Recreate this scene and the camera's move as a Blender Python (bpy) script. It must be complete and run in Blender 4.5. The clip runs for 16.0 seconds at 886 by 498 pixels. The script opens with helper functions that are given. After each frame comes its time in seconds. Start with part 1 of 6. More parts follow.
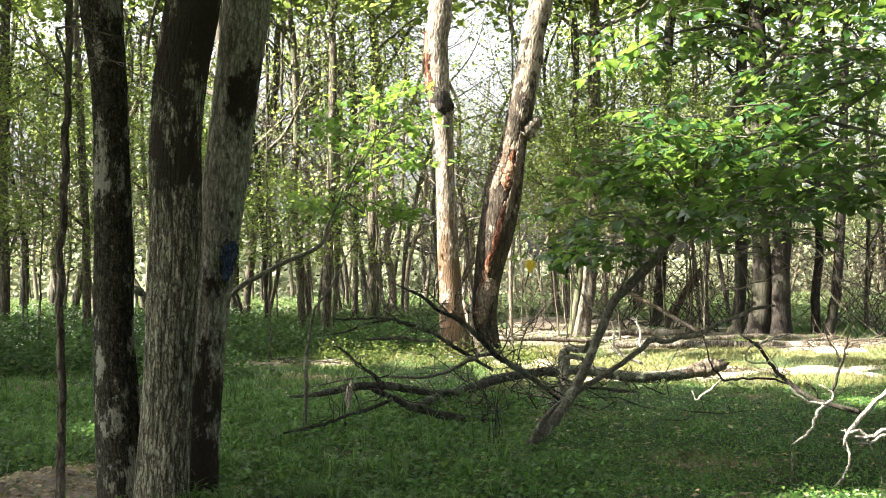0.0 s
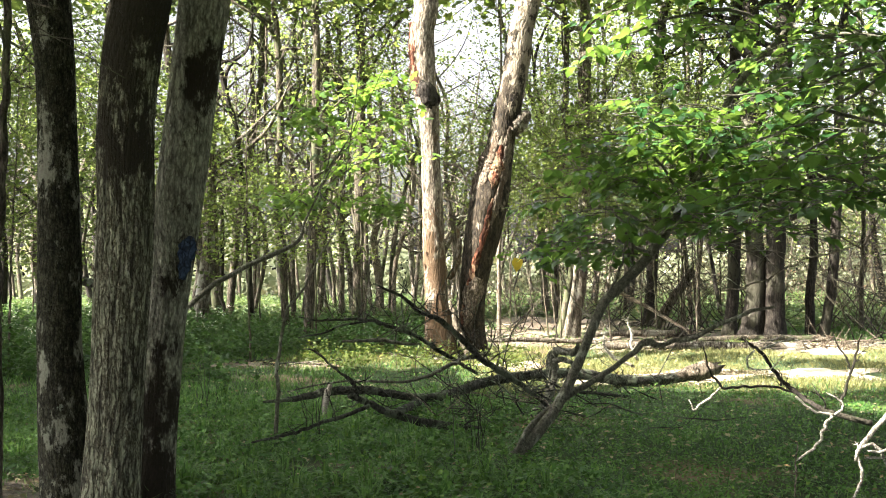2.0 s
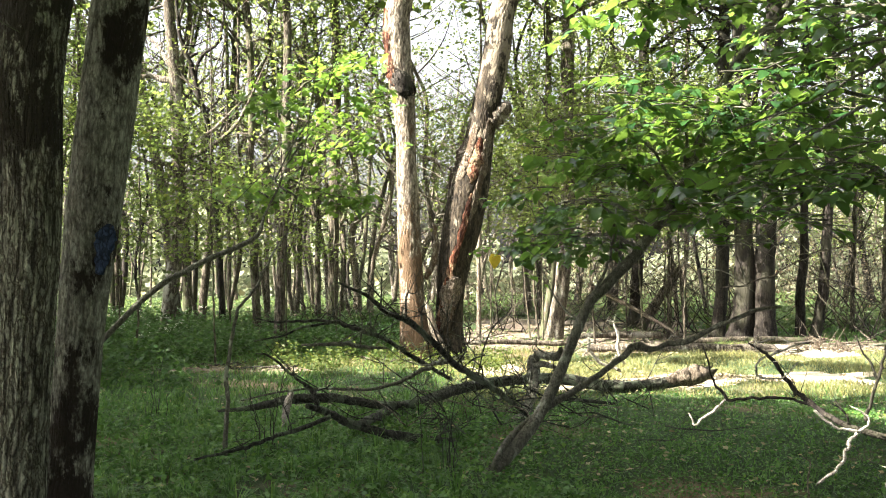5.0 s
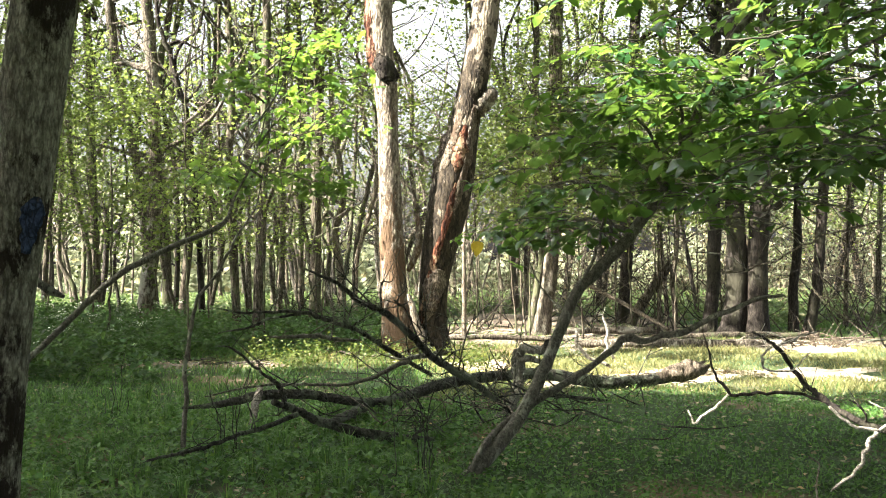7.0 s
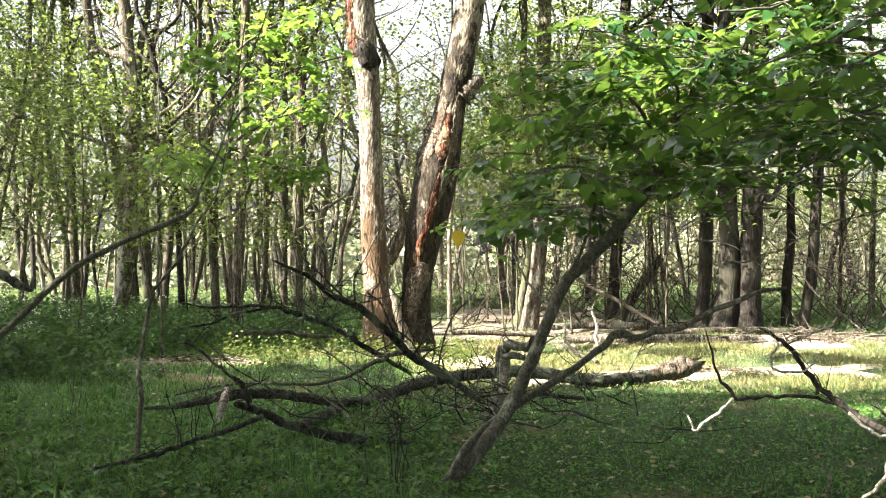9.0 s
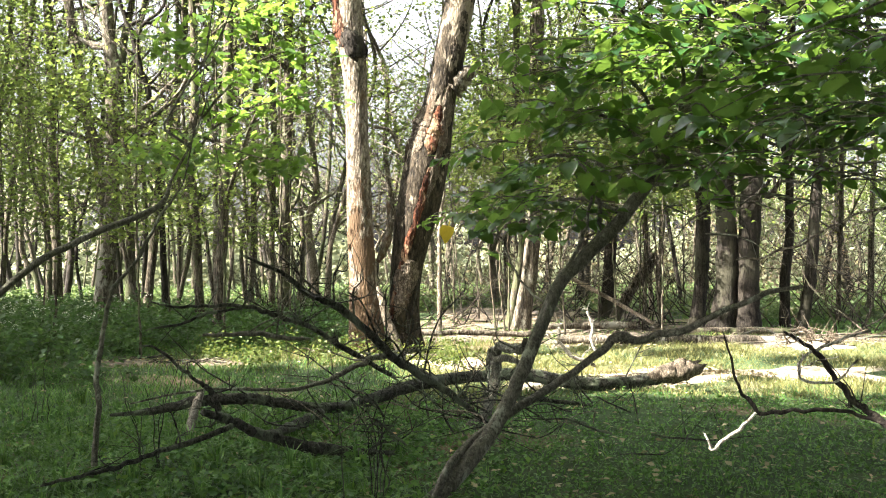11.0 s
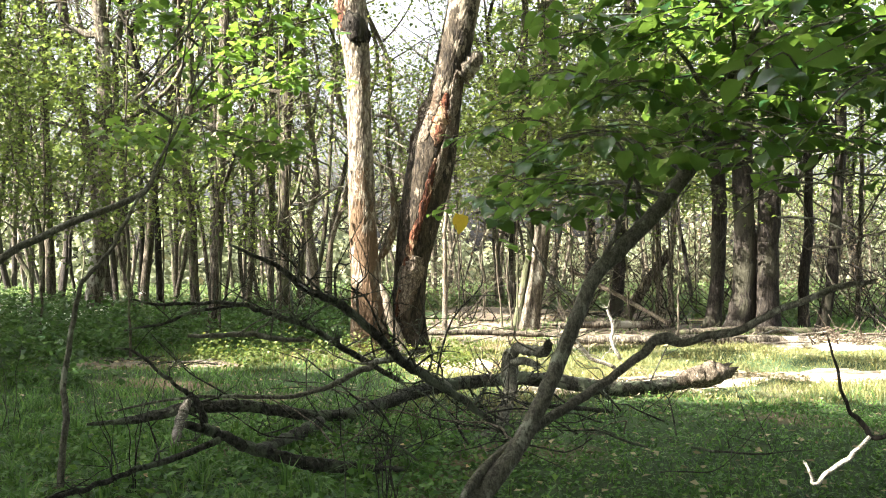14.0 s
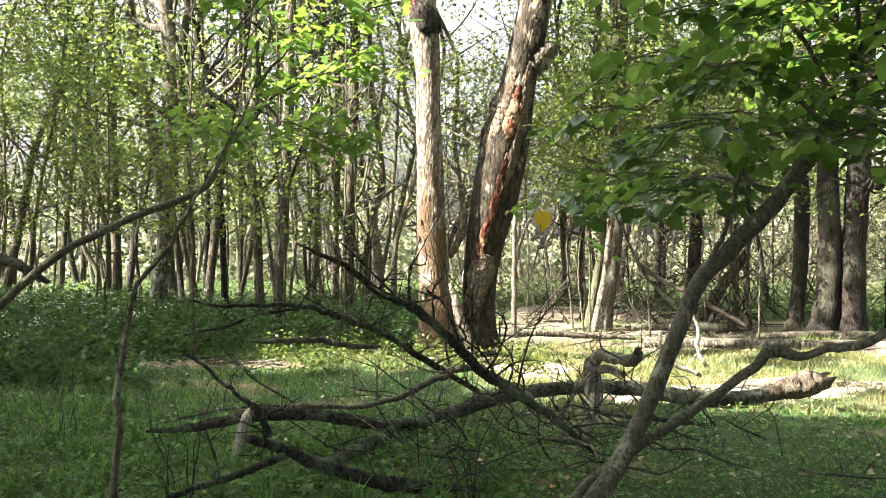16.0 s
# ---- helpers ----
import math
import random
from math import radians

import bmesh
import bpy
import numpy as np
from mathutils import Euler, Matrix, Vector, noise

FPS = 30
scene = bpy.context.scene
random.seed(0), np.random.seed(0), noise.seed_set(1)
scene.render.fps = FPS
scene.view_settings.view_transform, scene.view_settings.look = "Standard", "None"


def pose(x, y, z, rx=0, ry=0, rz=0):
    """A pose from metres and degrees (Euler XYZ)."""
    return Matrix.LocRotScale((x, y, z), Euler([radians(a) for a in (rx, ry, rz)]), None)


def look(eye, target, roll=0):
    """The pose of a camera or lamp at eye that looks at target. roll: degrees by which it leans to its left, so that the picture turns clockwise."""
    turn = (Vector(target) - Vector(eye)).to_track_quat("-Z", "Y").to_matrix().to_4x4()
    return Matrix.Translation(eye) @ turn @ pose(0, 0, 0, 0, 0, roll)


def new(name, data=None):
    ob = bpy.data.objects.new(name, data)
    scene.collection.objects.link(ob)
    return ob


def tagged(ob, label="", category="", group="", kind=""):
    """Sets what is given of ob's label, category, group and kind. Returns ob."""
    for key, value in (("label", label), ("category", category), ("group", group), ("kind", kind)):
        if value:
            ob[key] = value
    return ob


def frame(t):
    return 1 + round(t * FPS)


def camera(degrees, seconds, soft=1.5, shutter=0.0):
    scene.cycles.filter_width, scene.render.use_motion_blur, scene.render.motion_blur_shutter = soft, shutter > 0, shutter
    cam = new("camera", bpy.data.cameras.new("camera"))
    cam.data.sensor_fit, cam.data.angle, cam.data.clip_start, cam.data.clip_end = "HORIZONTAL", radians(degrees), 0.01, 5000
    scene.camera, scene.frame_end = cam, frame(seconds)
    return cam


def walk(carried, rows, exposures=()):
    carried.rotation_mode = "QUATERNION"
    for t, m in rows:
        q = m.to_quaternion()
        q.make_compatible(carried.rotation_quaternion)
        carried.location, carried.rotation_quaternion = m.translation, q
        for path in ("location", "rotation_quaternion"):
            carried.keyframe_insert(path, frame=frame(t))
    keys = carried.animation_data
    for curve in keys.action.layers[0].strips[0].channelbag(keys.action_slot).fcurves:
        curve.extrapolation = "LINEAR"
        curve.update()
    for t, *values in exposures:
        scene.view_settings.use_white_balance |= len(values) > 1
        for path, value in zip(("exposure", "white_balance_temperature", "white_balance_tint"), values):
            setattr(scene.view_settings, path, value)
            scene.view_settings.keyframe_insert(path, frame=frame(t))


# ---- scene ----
cam = camera(44.2, 16.0, soft=1.0)
PATH = [
    (0.0, (-1.442, -1.539, 1.593), (-1.431, 0.900, 1.648), -0.56),
    (0.5, (-1.427, -1.371, 1.584), (-1.408, 1.069, 1.639), -0.46),
    (1.0, (-1.406, -1.213, 1.598), (-1.381, 1.226, 1.653), -0.45),
    (1.5, (-1.366, -1.064, 1.602), (-1.339, 1.375, 1.655), -0.45),
    (2.0, (-1.345, -0.910, 1.588), (-1.313, 1.530, 1.641), -0.45),
    (2.5, (-1.324, -0.748, 1.562), (-1.286, 1.691, 1.614), -0.44),
    (3.0, (-1.306, -0.574, 1.564), (-1.261, 1.865, 1.616), -0.44),
    (3.5, (-1.293, -0.418, 1.572), (-1.242, 2.021, 1.625), -0.53),
    (4.0, (-1.268, -0.248, 1.559), (-1.211, 2.191, 1.615), -0.53),
    (6.5, (-1.121, 0.601, 1.511), (-1.032, 3.038, 1.563), -0.41),
    (7.0, (-1.095, 0.769, 1.454), (-1.000, 3.206, 1.504), -0.40),
    (7.5, (-1.078, 0.940, 1.397), (-0.975, 3.378, 1.447), -0.40),
    (8.0, (-1.052, 1.103, 1.393), (-0.943, 3.540, 1.442), -0.39),
    (8.5, (-1.014, 1.244, 1.418), (-0.900, 3.681, 1.462), -0.39),
    (9.0, (-0.979, 1.406, 1.422), (-0.860, 3.843, 1.461), -0.39),
    (11.5, (-0.904, 2.208, 1.394), (-0.764, 4.644, 1.430), -0.27),
    (12.0, (-0.907, 2.378, 1.363), (-0.765, 4.813, 1.399), -0.27),
    (12.5, (-0.911, 2.522, 1.369), (-0.769, 4.957, 1.406), -0.37),
    (13.0, (-0.908, 2.662, 1.387), (-0.769, 5.098, 1.421), -0.37),
    (13.5, (-0.931, 2.796, 1.377), (-0.790, 5.232, 1.409), -0.27),
    (14.0, (-0.954, 2.957, 1.363), (-0.818, 5.393, 1.397), -0.27),
    (14.5, (-0.957, 3.090, 1.393), (-0.844, 5.527, 1.422), -0.19),
    (15.0, (-0.987, 3.255, 1.398), (-0.911, 5.694, 1.427), -0.12),
    (15.5, (-1.019, 3.407, 1.405), (-0.987, 5.847, 1.433), 0.05),
    (16.0, (-1.049, 3.559, 1.387), (-1.053, 5.999, 1.415), 0.13),
]
walk(cam, [(t, look(eye, target, roll)) for t, eye, target, roll in PATH], [(0.0, 3.52, 6500, 12)])

# ---- world, sun ----
SUN_DIR = Vector((-0.72, -0.22, 0.66)).normalized()
world = bpy.data.worlds.new("world")
scene.world = world
world.use_nodes = True
wn = world.node_tree.nodes
sky = wn.new("ShaderNodeTexSky")
sky.sky_type = "NISHITA"
sky.sun_disc = False
sky.sun_elevation = math.asin(SUN_DIR.z)
sky.sun_rotation = math.atan2(SUN_DIR.x, SUN_DIR.y)
sky.air_density, sky.dust_density, sky.ozone_density = 0.8, 9.0, 0.6
haze = wn.new("ShaderNodeHueSaturation")
haze.inputs["Saturation"].default_value = 0.3
world.node_tree.links.new(sky.outputs[0], haze.inputs["Color"])
world.node_tree.links.new(haze.outputs[0], wn["Background"].inputs[0])
wn["Background"].inputs[1].default_value = 0.08
sun = new("sun", bpy.data.lights.new("sun", "SUN"))
sun.data.energy, sun.data.angle, sun.data.color = 5.0, radians(0.6), (1.0, 0.92, 0.77)
sun.matrix_world = look((0, 0, 30), Vector((0, 0, 30)) - SUN_DIR)


# ---- materials ----
def material(name):
    m = bpy.data.materials.new(name)
    m.use_nodes = True
    return m, m.node_tree.nodes, m.node_tree.links, m.node_tree.nodes["Principled BSDF"]


def ramp(n, stops):
    r = n.new("ShaderNodeValToRGB")
    el = r.color_ramp.elements
    while len(el) < len(stops):
        el.new(0.5)
    for e, (p, c) in zip(el, stops):
        e.position, e.color = p, (*c, 1)
    return r


def noise_tex(n, l, scale, detail=6, rough=0.6, stretch=(1, 1, 1), coord="Object"):
    tc, mp, t = n.new("ShaderNodeTexCoord"), n.new("ShaderNodeMapping"), n.new("ShaderNodeTexNoise")
    mp.inputs["Scale"].default_value = stretch
    l.new(tc.outputs[coord], mp.inputs["Vector"])
    l.new(mp.outputs[0], t.inputs["Vector"])
    t.inputs["Scale"].default_value, t.inputs["Detail"].default_value, t.inputs["Roughness"].default_value = scale, detail, rough
    return t


def mixed(n, l, fac, a, b, mode="MIX"):
    x = n.new("ShaderNodeMix")
    x.data_type, x.blend_type = "RGBA", mode
    for sock, v in ((x.inputs[0], fac), (x.inputs[6], a), (x.inputs[7], b)):
        if isinstance(v, (int, float)):
            sock.default_value = v
        elif isinstance(v, tuple):
            sock.default_value = (*v, 1)
        else:
            l.new(v, sock)
    return x.outputs[2]


def bumped(n, l, height, strength, distance, normal_in):
    b = n.new("ShaderNodeBump")
    b.inputs["Strength"].default_value, b.inputs["Distance"].default_value = strength, distance
    l.new(height, b.inputs["Height"])
    l.new(b.outputs[0], normal_in)
    return b


def bark(name, dark, light, patch, patch_amount=0.5, furrow=26.0, patch_scale=2.2, bump=0.8, stretch=0.16, rise=0.0, mid=2.0, cracks=0.85):
    """Furrowed bark: fine vertical grain, larger blotches of moss or lichen."""
    m, n, l, p = material(name)
    grain = noise_tex(n, l, furrow, 8, 0.65, (1, 1, stretch))
    fine = noise_tex(n, l, furrow * 4, 5, 0.6, (1, 1, 0.4))
    blot = noise_tex(n, l, patch_scale, 9, 0.72, (1, 1, 0.55))
    base = ramp(n, [(0.40, dark), (0.58, light)])
    l.new(grain.outputs["Fac"], base.inputs[0])
    wp, vo = n.new("ShaderNodeMapping"), n.new("ShaderNodeTexVoronoi")
    tco, warp = n.new("ShaderNodeTexCoord"), n.new("ShaderNodeVectorMath")
    wn_ = noise_tex(n, l, furrow * 0.35, 4, 0.6)
    warp.operation = "MULTIPLY_ADD"
    l.new(wn_.outputs["Color"], warp.inputs[0])
    warp.inputs[1].default_value = (0.09, 0.09, 0.25)
    l.new(tco.outputs["Object"], warp.inputs[2])
    l.new(warp.outputs[0], wp.inputs["Vector"])
    wp.inputs["Scale"].default_value = (1, 1, stretch)
    l.new(wp.outputs[0], vo.inputs["Vector"])
    vo.feature = "DISTANCE_TO_EDGE"
    vo.inputs["Scale"].default_value = furrow * 1.1
    crack = ramp(n, [(0.02, (0.25, 0.22, 0.2)), (0.22, (1, 1, 1))])
    l.new(vo.outputs["Distance"], crack.inputs[0])
    speck = ramp(n, [(0.35, (0.55, 0.55, 0.55)), (0.65, (1.1, 1.1, 1.1))])
    l.new(fine.outputs["Fac"], speck.inputs[0])
    col = mixed(n, l, 1.0, base.outputs[0], speck.outputs[0], "MULTIPLY")
    col = mixed(n, l, cracks, col, crack.outputs[0], "MULTIPLY")
    edge = ramp(n, [(0.62 - 0.25 * patch_amount, (0, 0, 0)), (0.67 - 0.25 * patch_amount, (1, 1, 1))])
    mask = blot.outputs["Fac"]
    if rise:
        tc, sp, ma = n.new("ShaderNodeTexCoord"), n.new("ShaderNodeSeparateXYZ"), n.new("ShaderNodeMath")
        l.new(tc.outputs["Object"], sp.inputs[0])
        ma.operation = "MULTIPLY_ADD"
        ma.inputs[1].default_value, ma.inputs[2].default_value = rise, -rise * mid
        ad = n.new("ShaderNodeMath")
        l.new(sp.outputs[2], ma.inputs[0])
        l.new(ma.outputs[0], ad.inputs[0])
        l.new(mask, ad.inputs[1])
        mask = ad.outputs[0]
    l.new(mask, edge.inputs[0])
    col = mixed(n, l, edge.outputs[0], col, mixed(n, l, 0.6, patch, speck.outputs[0], "MULTIPLY"))
    l.new(col, p.inputs["Base Color"])
    p.inputs["Roughness"].default_value = 0.9
    p.inputs["Specular IOR Level"].default_value = 0.2
    b1 = bumped(n, l, grain.outputs["Fac"], bump, 0.03, p.inputs["Normal"])
    b2 = bumped(n, l, crack.outputs[0], bump * 0.7, 0.012, b1.inputs["Normal"])
    return m


BARK_DARK = bark("bark_dark", (0.042, 0.036, 0.027), (0.16, 0.142, 0.11), (0.07, 0.078, 0.042), 0.4)
# near-black: the shade on backlit trunks and limbs is put into this bark
BARK_SHADE_BLACK = bark("bark_shade_black", (0.012, 0.010, 0.009), (0.046, 0.040, 0.033), (0.035, 0.034, 0.024), 0.4)
BARK_GREY = bark("bark_grey", (0.055, 0.048, 0.037), (0.19, 0.17, 0.135), (0.25, 0.245, 0.205), 0.3)
BARK_MOSSY = bark("bark_mossy", (0.02, 0.02, 0.013), (0.075, 0.075, 0.05), (0.26, 0.265, 0.21), 0.36, 34, 6.0, 0.8, 0.4)
BARK_MAIN = bark("bark_plated", (0.085, 0.083, 0.060), (0.335, 0.345, 0.250), (0.028, 0.024, 0.017), 0.5, 27, 3.6, 1.0, 0.15, 0.085, 2.2, 1.0)
BARK_SIDE = bark("bark_side", (0.17, 0.172, 0.132), (0.395, 0.405, 0.315), (0.028, 0.023, 0.017), 0.42, 22, 2.6, 0.9, 0.3, -0.05, 2.0, 0.6)
BARK_DEAD = bark("bark_dead", (0.10, 0.083, 0.063), (0.37, 0.33, 0.27), (0.088, 0.058, 0.035), 0.5, 17, 3.6, 1.0, 0.3, -0.05, 2.7, 0.7)
BARK_TORN = bark("bark_torn", (0.012, 0.010, 0.007), (0.058, 0.047, 0.033), (0.17, 0.146, 0.112), 0.34, 14, 4.2, 1.0, 0.3, 0.035, 3.6, 0.6)
BARK_LEAN = bark("bark_smooth", (0.055, 0.054, 0.041), (0.130, 0.129, 0.100), (0.20, 0.21, 0.165), 0.24, 40, 7.0, 0.4, 0.7, 0.0, 2.0, 0.35)
BARK_PALE = bark("bark_pale", (0.13, 0.11, 0.085), (0.30, 0.27, 0.22), (0.07, 0.055, 0.04), 0.3, 40, 5.0, 0.5, 0.2)
WOOD_DEAD = bark("dead_branch", (0.016, 0.016, 0.013), (0.066, 0.066, 0.054), (0.085, 0.100, 0.070), 0.42, 26, 4.0, 0.8, 0.9, 0.0, 2.0, 0.5)
WOOD_BLEACHED = bark("bleached_wood", (0.085, 0.068, 0.050), (0.22, 0.19, 0.15), (0.06, 0.042, 0.028), 0.34, 40, 5.0, 0.7, 0.2)
WOOD_RED = bark("rotten_red_wood", (0.045, 0.016, 0.008), (0.135, 0.050, 0.026), (0.20, 0.135, 0.085), 0.40, 22, 5.0, 1.0, 0.10)

# bleached wood whitened further to stand for sunlight on branches and twigs
WOOD_SUNLIT = bark("wood_sunlit", (0.30, 0.29, 0.25), (0.55, 0.54, 0.48), (0.06, 0.05, 0.04), 0.22, 30, 9.0, 0.4, 2.5)
PAINT_BLUE = bark("blue_paint", (0.025, 0.04, 0.075), (0.055, 0.085, 0.15), (0.04, 0.04, 0.04), 0.3, 30, 12.0, 0.4, 0.5)
BARK_STUB = bark("bark_stub", (0.12, 0.11, 0.09), (0.29, 0.275, 0.24), (0.08, 0.07, 0.055), 0.3, 40, 9.0, 0.5, 0.3)
LICHEN = bark("lichen", (0.20, 0.24, 0.19), (0.38, 0.43, 0.36), (0.08, 0.08, 0.06), 0.3, 60, 20.0, 0.6, 1.0)


def leaf_material(name, low, high, through_col, thin=0.45, rough=0.42, per_object=False):
    """Leaf: glossy skin over a sheet that lets light through, with each leaf a shade of its own."""
    m, n, l, p = material(name)
    if per_object:
        pick = n.new("ShaderNodeObjectInfo").outputs["Random"]
    else:
        pick = n.new("ShaderNodeNewGeometry").outputs["Random Per Island"]
    tone = ramp(n, [(0.0, low), (0.9, high), (1.0, tuple(min(1, c * f) for c, f in zip(high, (1.5, 1.15, 0.9))))])
    l.new(pick, tone.inputs[0])
    vein = noise_tex(n, l, 30, 4)
    v = ramp(n, [(0.3, (0.8, 0.8, 0.8)), (0.7, (1.1, 1.1, 1.1))])
    l.new(vein.outputs["Fac"], v.inputs[0])
    col = mixed(n, l, 1.0, tone.outputs[0], v.outputs[0], "MULTIPLY")
    l.new(col, p.inputs["Base Color"])
    p.inputs["Roughness"].default_value = rough
    p.inputs["Specular IOR Level"].default_value = 0.25 if rough > 0.34 else 0.6
    tr, mx = n.new("ShaderNodeBsdfTranslucent"), n.new("ShaderNodeMixShader")
    l.new(mixed(n, l, 0.5, col, through_col), tr.inputs["Color"])
    mx.inputs[0].default_value = thin
    l.new(p.outputs[0], mx.inputs[1])
    l.new(tr.outputs[0], mx.inputs[2])
    l.new(mx.outputs[0], n["Material Output"].inputs["Surface"])
    return m


LEAF_CANOPY = leaf_material("leaf_canopy", (0.030, 0.056, 0.016), (0.085, 0.125, 0.032), (0.18, 0.24, 0.05), 0.55, 0.5)
LEAF_LIGHT = leaf_material("leaf_understorey", (0.045, 0.080, 0.022), (0.125, 0.17, 0.045), (0.25, 0.32, 0.07), 0.58, 0.5)
LEAF_BROAD = leaf_material("leaf_broad", (0.015, 0.058, 0.019), (0.058, 0.138, 0.042), (0.25, 0.40, 0.05), 0.46, 0.22, True)
LEAF_BROAD_MANY = leaf_material("leaf_broad_many", (0.015, 0.058, 0.019), (0.058, 0.138, 0.042), (0.25, 0.40, 0.05), 0.46, 0.22)
LEAF_MAPLE = leaf_material("leaf_maple", (0.040, 0.095, 0.022), (0.105, 0.19, 0.04), (0.24, 0.38, 0.05), 0.52, 0.4, True)
LEAF_MAPLE_MANY = leaf_material("leaf_maple_many", (0.040, 0.095, 0.022), (0.105, 0.19, 0.04), (0.24, 0.38, 0.05), 0.52, 0.4)
LEAF_WEED = leaf_material("leaf_weed", (0.017, 0.062, 0.015), (0.095, 0.20, 0.046), (0.15, 0.26, 0.05), 0.35, 0.4)
# weed leaf darkened: the bank's deep shade is in the colour
LEAF_BANK_SHADED = leaf_material("leaf_bank_shaded", (0.008, 0.029, 0.009), (0.047, 0.104, 0.029), (0.14, 0.24, 0.05), 0.38, 0.38)
LEAF_FERN = leaf_material("leaf_fern", (0.032, 0.056, 0.012), (0.085, 0.112, 0.026), (0.13, 0.17, 0.03), 0.4, 0.5)
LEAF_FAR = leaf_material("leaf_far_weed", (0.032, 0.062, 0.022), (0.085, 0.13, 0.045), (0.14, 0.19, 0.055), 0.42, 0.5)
# far edge leaves paled so that haze and glare sit in their colour
LEAF_EDGE_HAZED = leaf_material("leaf_wood_edge_hazed", (0.11, 0.13, 0.078), (0.23, 0.25, 0.165), (0.23, 0.26, 0.14), 0.4, 0.6)
LEAF_BROWN = leaf_material("leaf_brown", (0.050, 0.044, 0.030), (0.125, 0.105, 0.075), (0.12, 0.10, 0.06), 0.3, 0.7)
LEAF_YELLOW = leaf_material("leaf_yellow", (0.45, 0.33, 0.03), (0.6, 0.45, 0.05), (0.6, 0.45, 0.05), 0.4)
LEAF_FALLEN = leaf_material("leaf_fallen", (0.11, 0.088, 0.042), (0.33, 0.285, 0.185), (0.3, 0.2, 0.1), 0.15, 0.7)
GRASS = leaf_material("grass_blade", (0.012, 0.046, 0.011), (0.118, 0.245, 0.056), (0.18, 0.29, 0.08), 0.35, 0.36)
# paler, yellower grass: sunlight in the clearing put into the blade colour
GRASS_SUNLIT = leaf_material("grass_sunlit", (0.052, 0.070, 0.023), (0.195, 0.198, 0.084), (0.21, 0.22, 0.075), 0.35, 0.5)
PETAL = leaf_material("petal_white", (0.6, 0.6, 0.55), (0.75, 0.75, 0.7), (0.7, 0.7, 0.65), 0.3, 0.6)


def ground_material():
    m, n, l, p = material("forest_floor")
    big = noise_tex(n, l, 0.35, 5, 0.6)
    mid = noise_tex(n, l, 3.5, 8, 0.7)
    fine = noise_tex(n, l, 45, 6, 0.7)
    grassy = ramp(n, [(0.3, (0.018, 0.036, 0.014)), (0.55, (0.040, 0.066, 0.026)), (0.75, (0.060, 0.056, 0.030))])
    l.new(mid.outputs["Fac"], grassy.inputs[0])
    litter = ramp(n, [(0.3, (0.09, 0.065, 0.04)), (0.7, (0.24, 0.18, 0.125))])
    l.new(fine.outputs["Fac"], litter.inputs[0])
    where = ramp(n, [(0.52, (0, 0, 0)), (0.62, (1, 1, 1))])
    l.new(big.outputs["Fac"], where.inputs[0])
    col = mixed(n, l, where.outputs[0], grassy.outputs[0], litter.outputs[0])
    f = ramp(n, [(0.3, (0.7, 0.7, 0.7)), (0.7, (1.15, 1.15, 1.15))])
    l.new(fine.outputs["Fac"], f.inputs[0])
    l.new(mixed(n, l, 1.0, col, f.outputs[0], "MULTIPLY"), p.inputs["Base Color"])
    p.inputs["Roughness"].default_value = 0.95
    p.inputs["Specular IOR Level"].default_value = 0.15
    bumped(n, l, fine.outputs["Fac"], 0.6, 0.03, p.inputs["Normal"])
    return m


# bare ground in a pale colour that carries the sun's glare
def sunlit_ground_material():
    m, n, l, p = material("sunlit_ground")
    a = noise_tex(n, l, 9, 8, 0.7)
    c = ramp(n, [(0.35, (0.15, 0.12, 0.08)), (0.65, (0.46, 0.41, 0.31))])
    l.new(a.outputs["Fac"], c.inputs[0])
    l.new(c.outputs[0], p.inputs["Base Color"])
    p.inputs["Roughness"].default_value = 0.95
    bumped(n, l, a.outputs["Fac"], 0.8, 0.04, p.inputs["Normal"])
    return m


def litter_material():
    m, n, l, p = material("leaf_litter")
    a = noise_tex(n, l, 14, 8, 0.7)
    b = noise_tex(n, l, 60, 4, 0.6)
    c = ramp(n, [(0.3, (0.05, 0.04, 0.03)), (0.5, (0.14, 0.11, 0.085)), (0.7, (0.28, 0.225, 0.18))])
    l.new(a.outputs["Fac"], c.inputs[0])
    f = ramp(n, [(0.3, (0.7, 0.7, 0.7)), (0.7, (1.1, 1.1, 1.1))])
    l.new(b.outputs["Fac"], f.inputs[0])
    l.new(mixed(n, l, 1.0, c.outputs[0], f.outputs[0], "MULTIPLY"), p.inputs["Base Color"])
    p.inputs["Roughness"].default_value = 0.95
    bumped(n, l, a.outputs["Fac"], 0.8, 0.05, p.inputs["Normal"])
    return m


FLOOR, LITTER, SUNLIT_GROUND = ground_material(), litter_material(), sunlit_ground_material()


# ---- mesh helpers ----
def quick_mesh(name, verts, faces, mat, smooth=True):
    """A mesh from arrays; faces is an (n, k) array or a list of such arrays."""
    me = bpy.data.meshes.new(name)
    faces = faces if isinstance(faces, list) else [faces]
    loops = np.concatenate([f.ravel() for f in faces]).astype(np.int32)
    sizes = np.concatenate([np.full(len(f), f.shape[1]) for f in faces]).astype(np.int32)
    me.vertices.add(len(verts))
    me.vertices.foreach_set("co", np.asarray(verts, np.float32).ravel())
    me.loops.add(len(loops))
    me.loops.foreach_set("vertex_index", loops)
    me.polygons.add(len(sizes))
    me.polygons.foreach_set("loop_start", np.concatenate([[0], np.cumsum(sizes)[:-1]]).astype(np.int32))
    me.polygons.foreach_set("use_smooth", np.full(len(sizes), smooth))
    me.update(calc_edges=True)
    me.materials.append(mat)
    return me


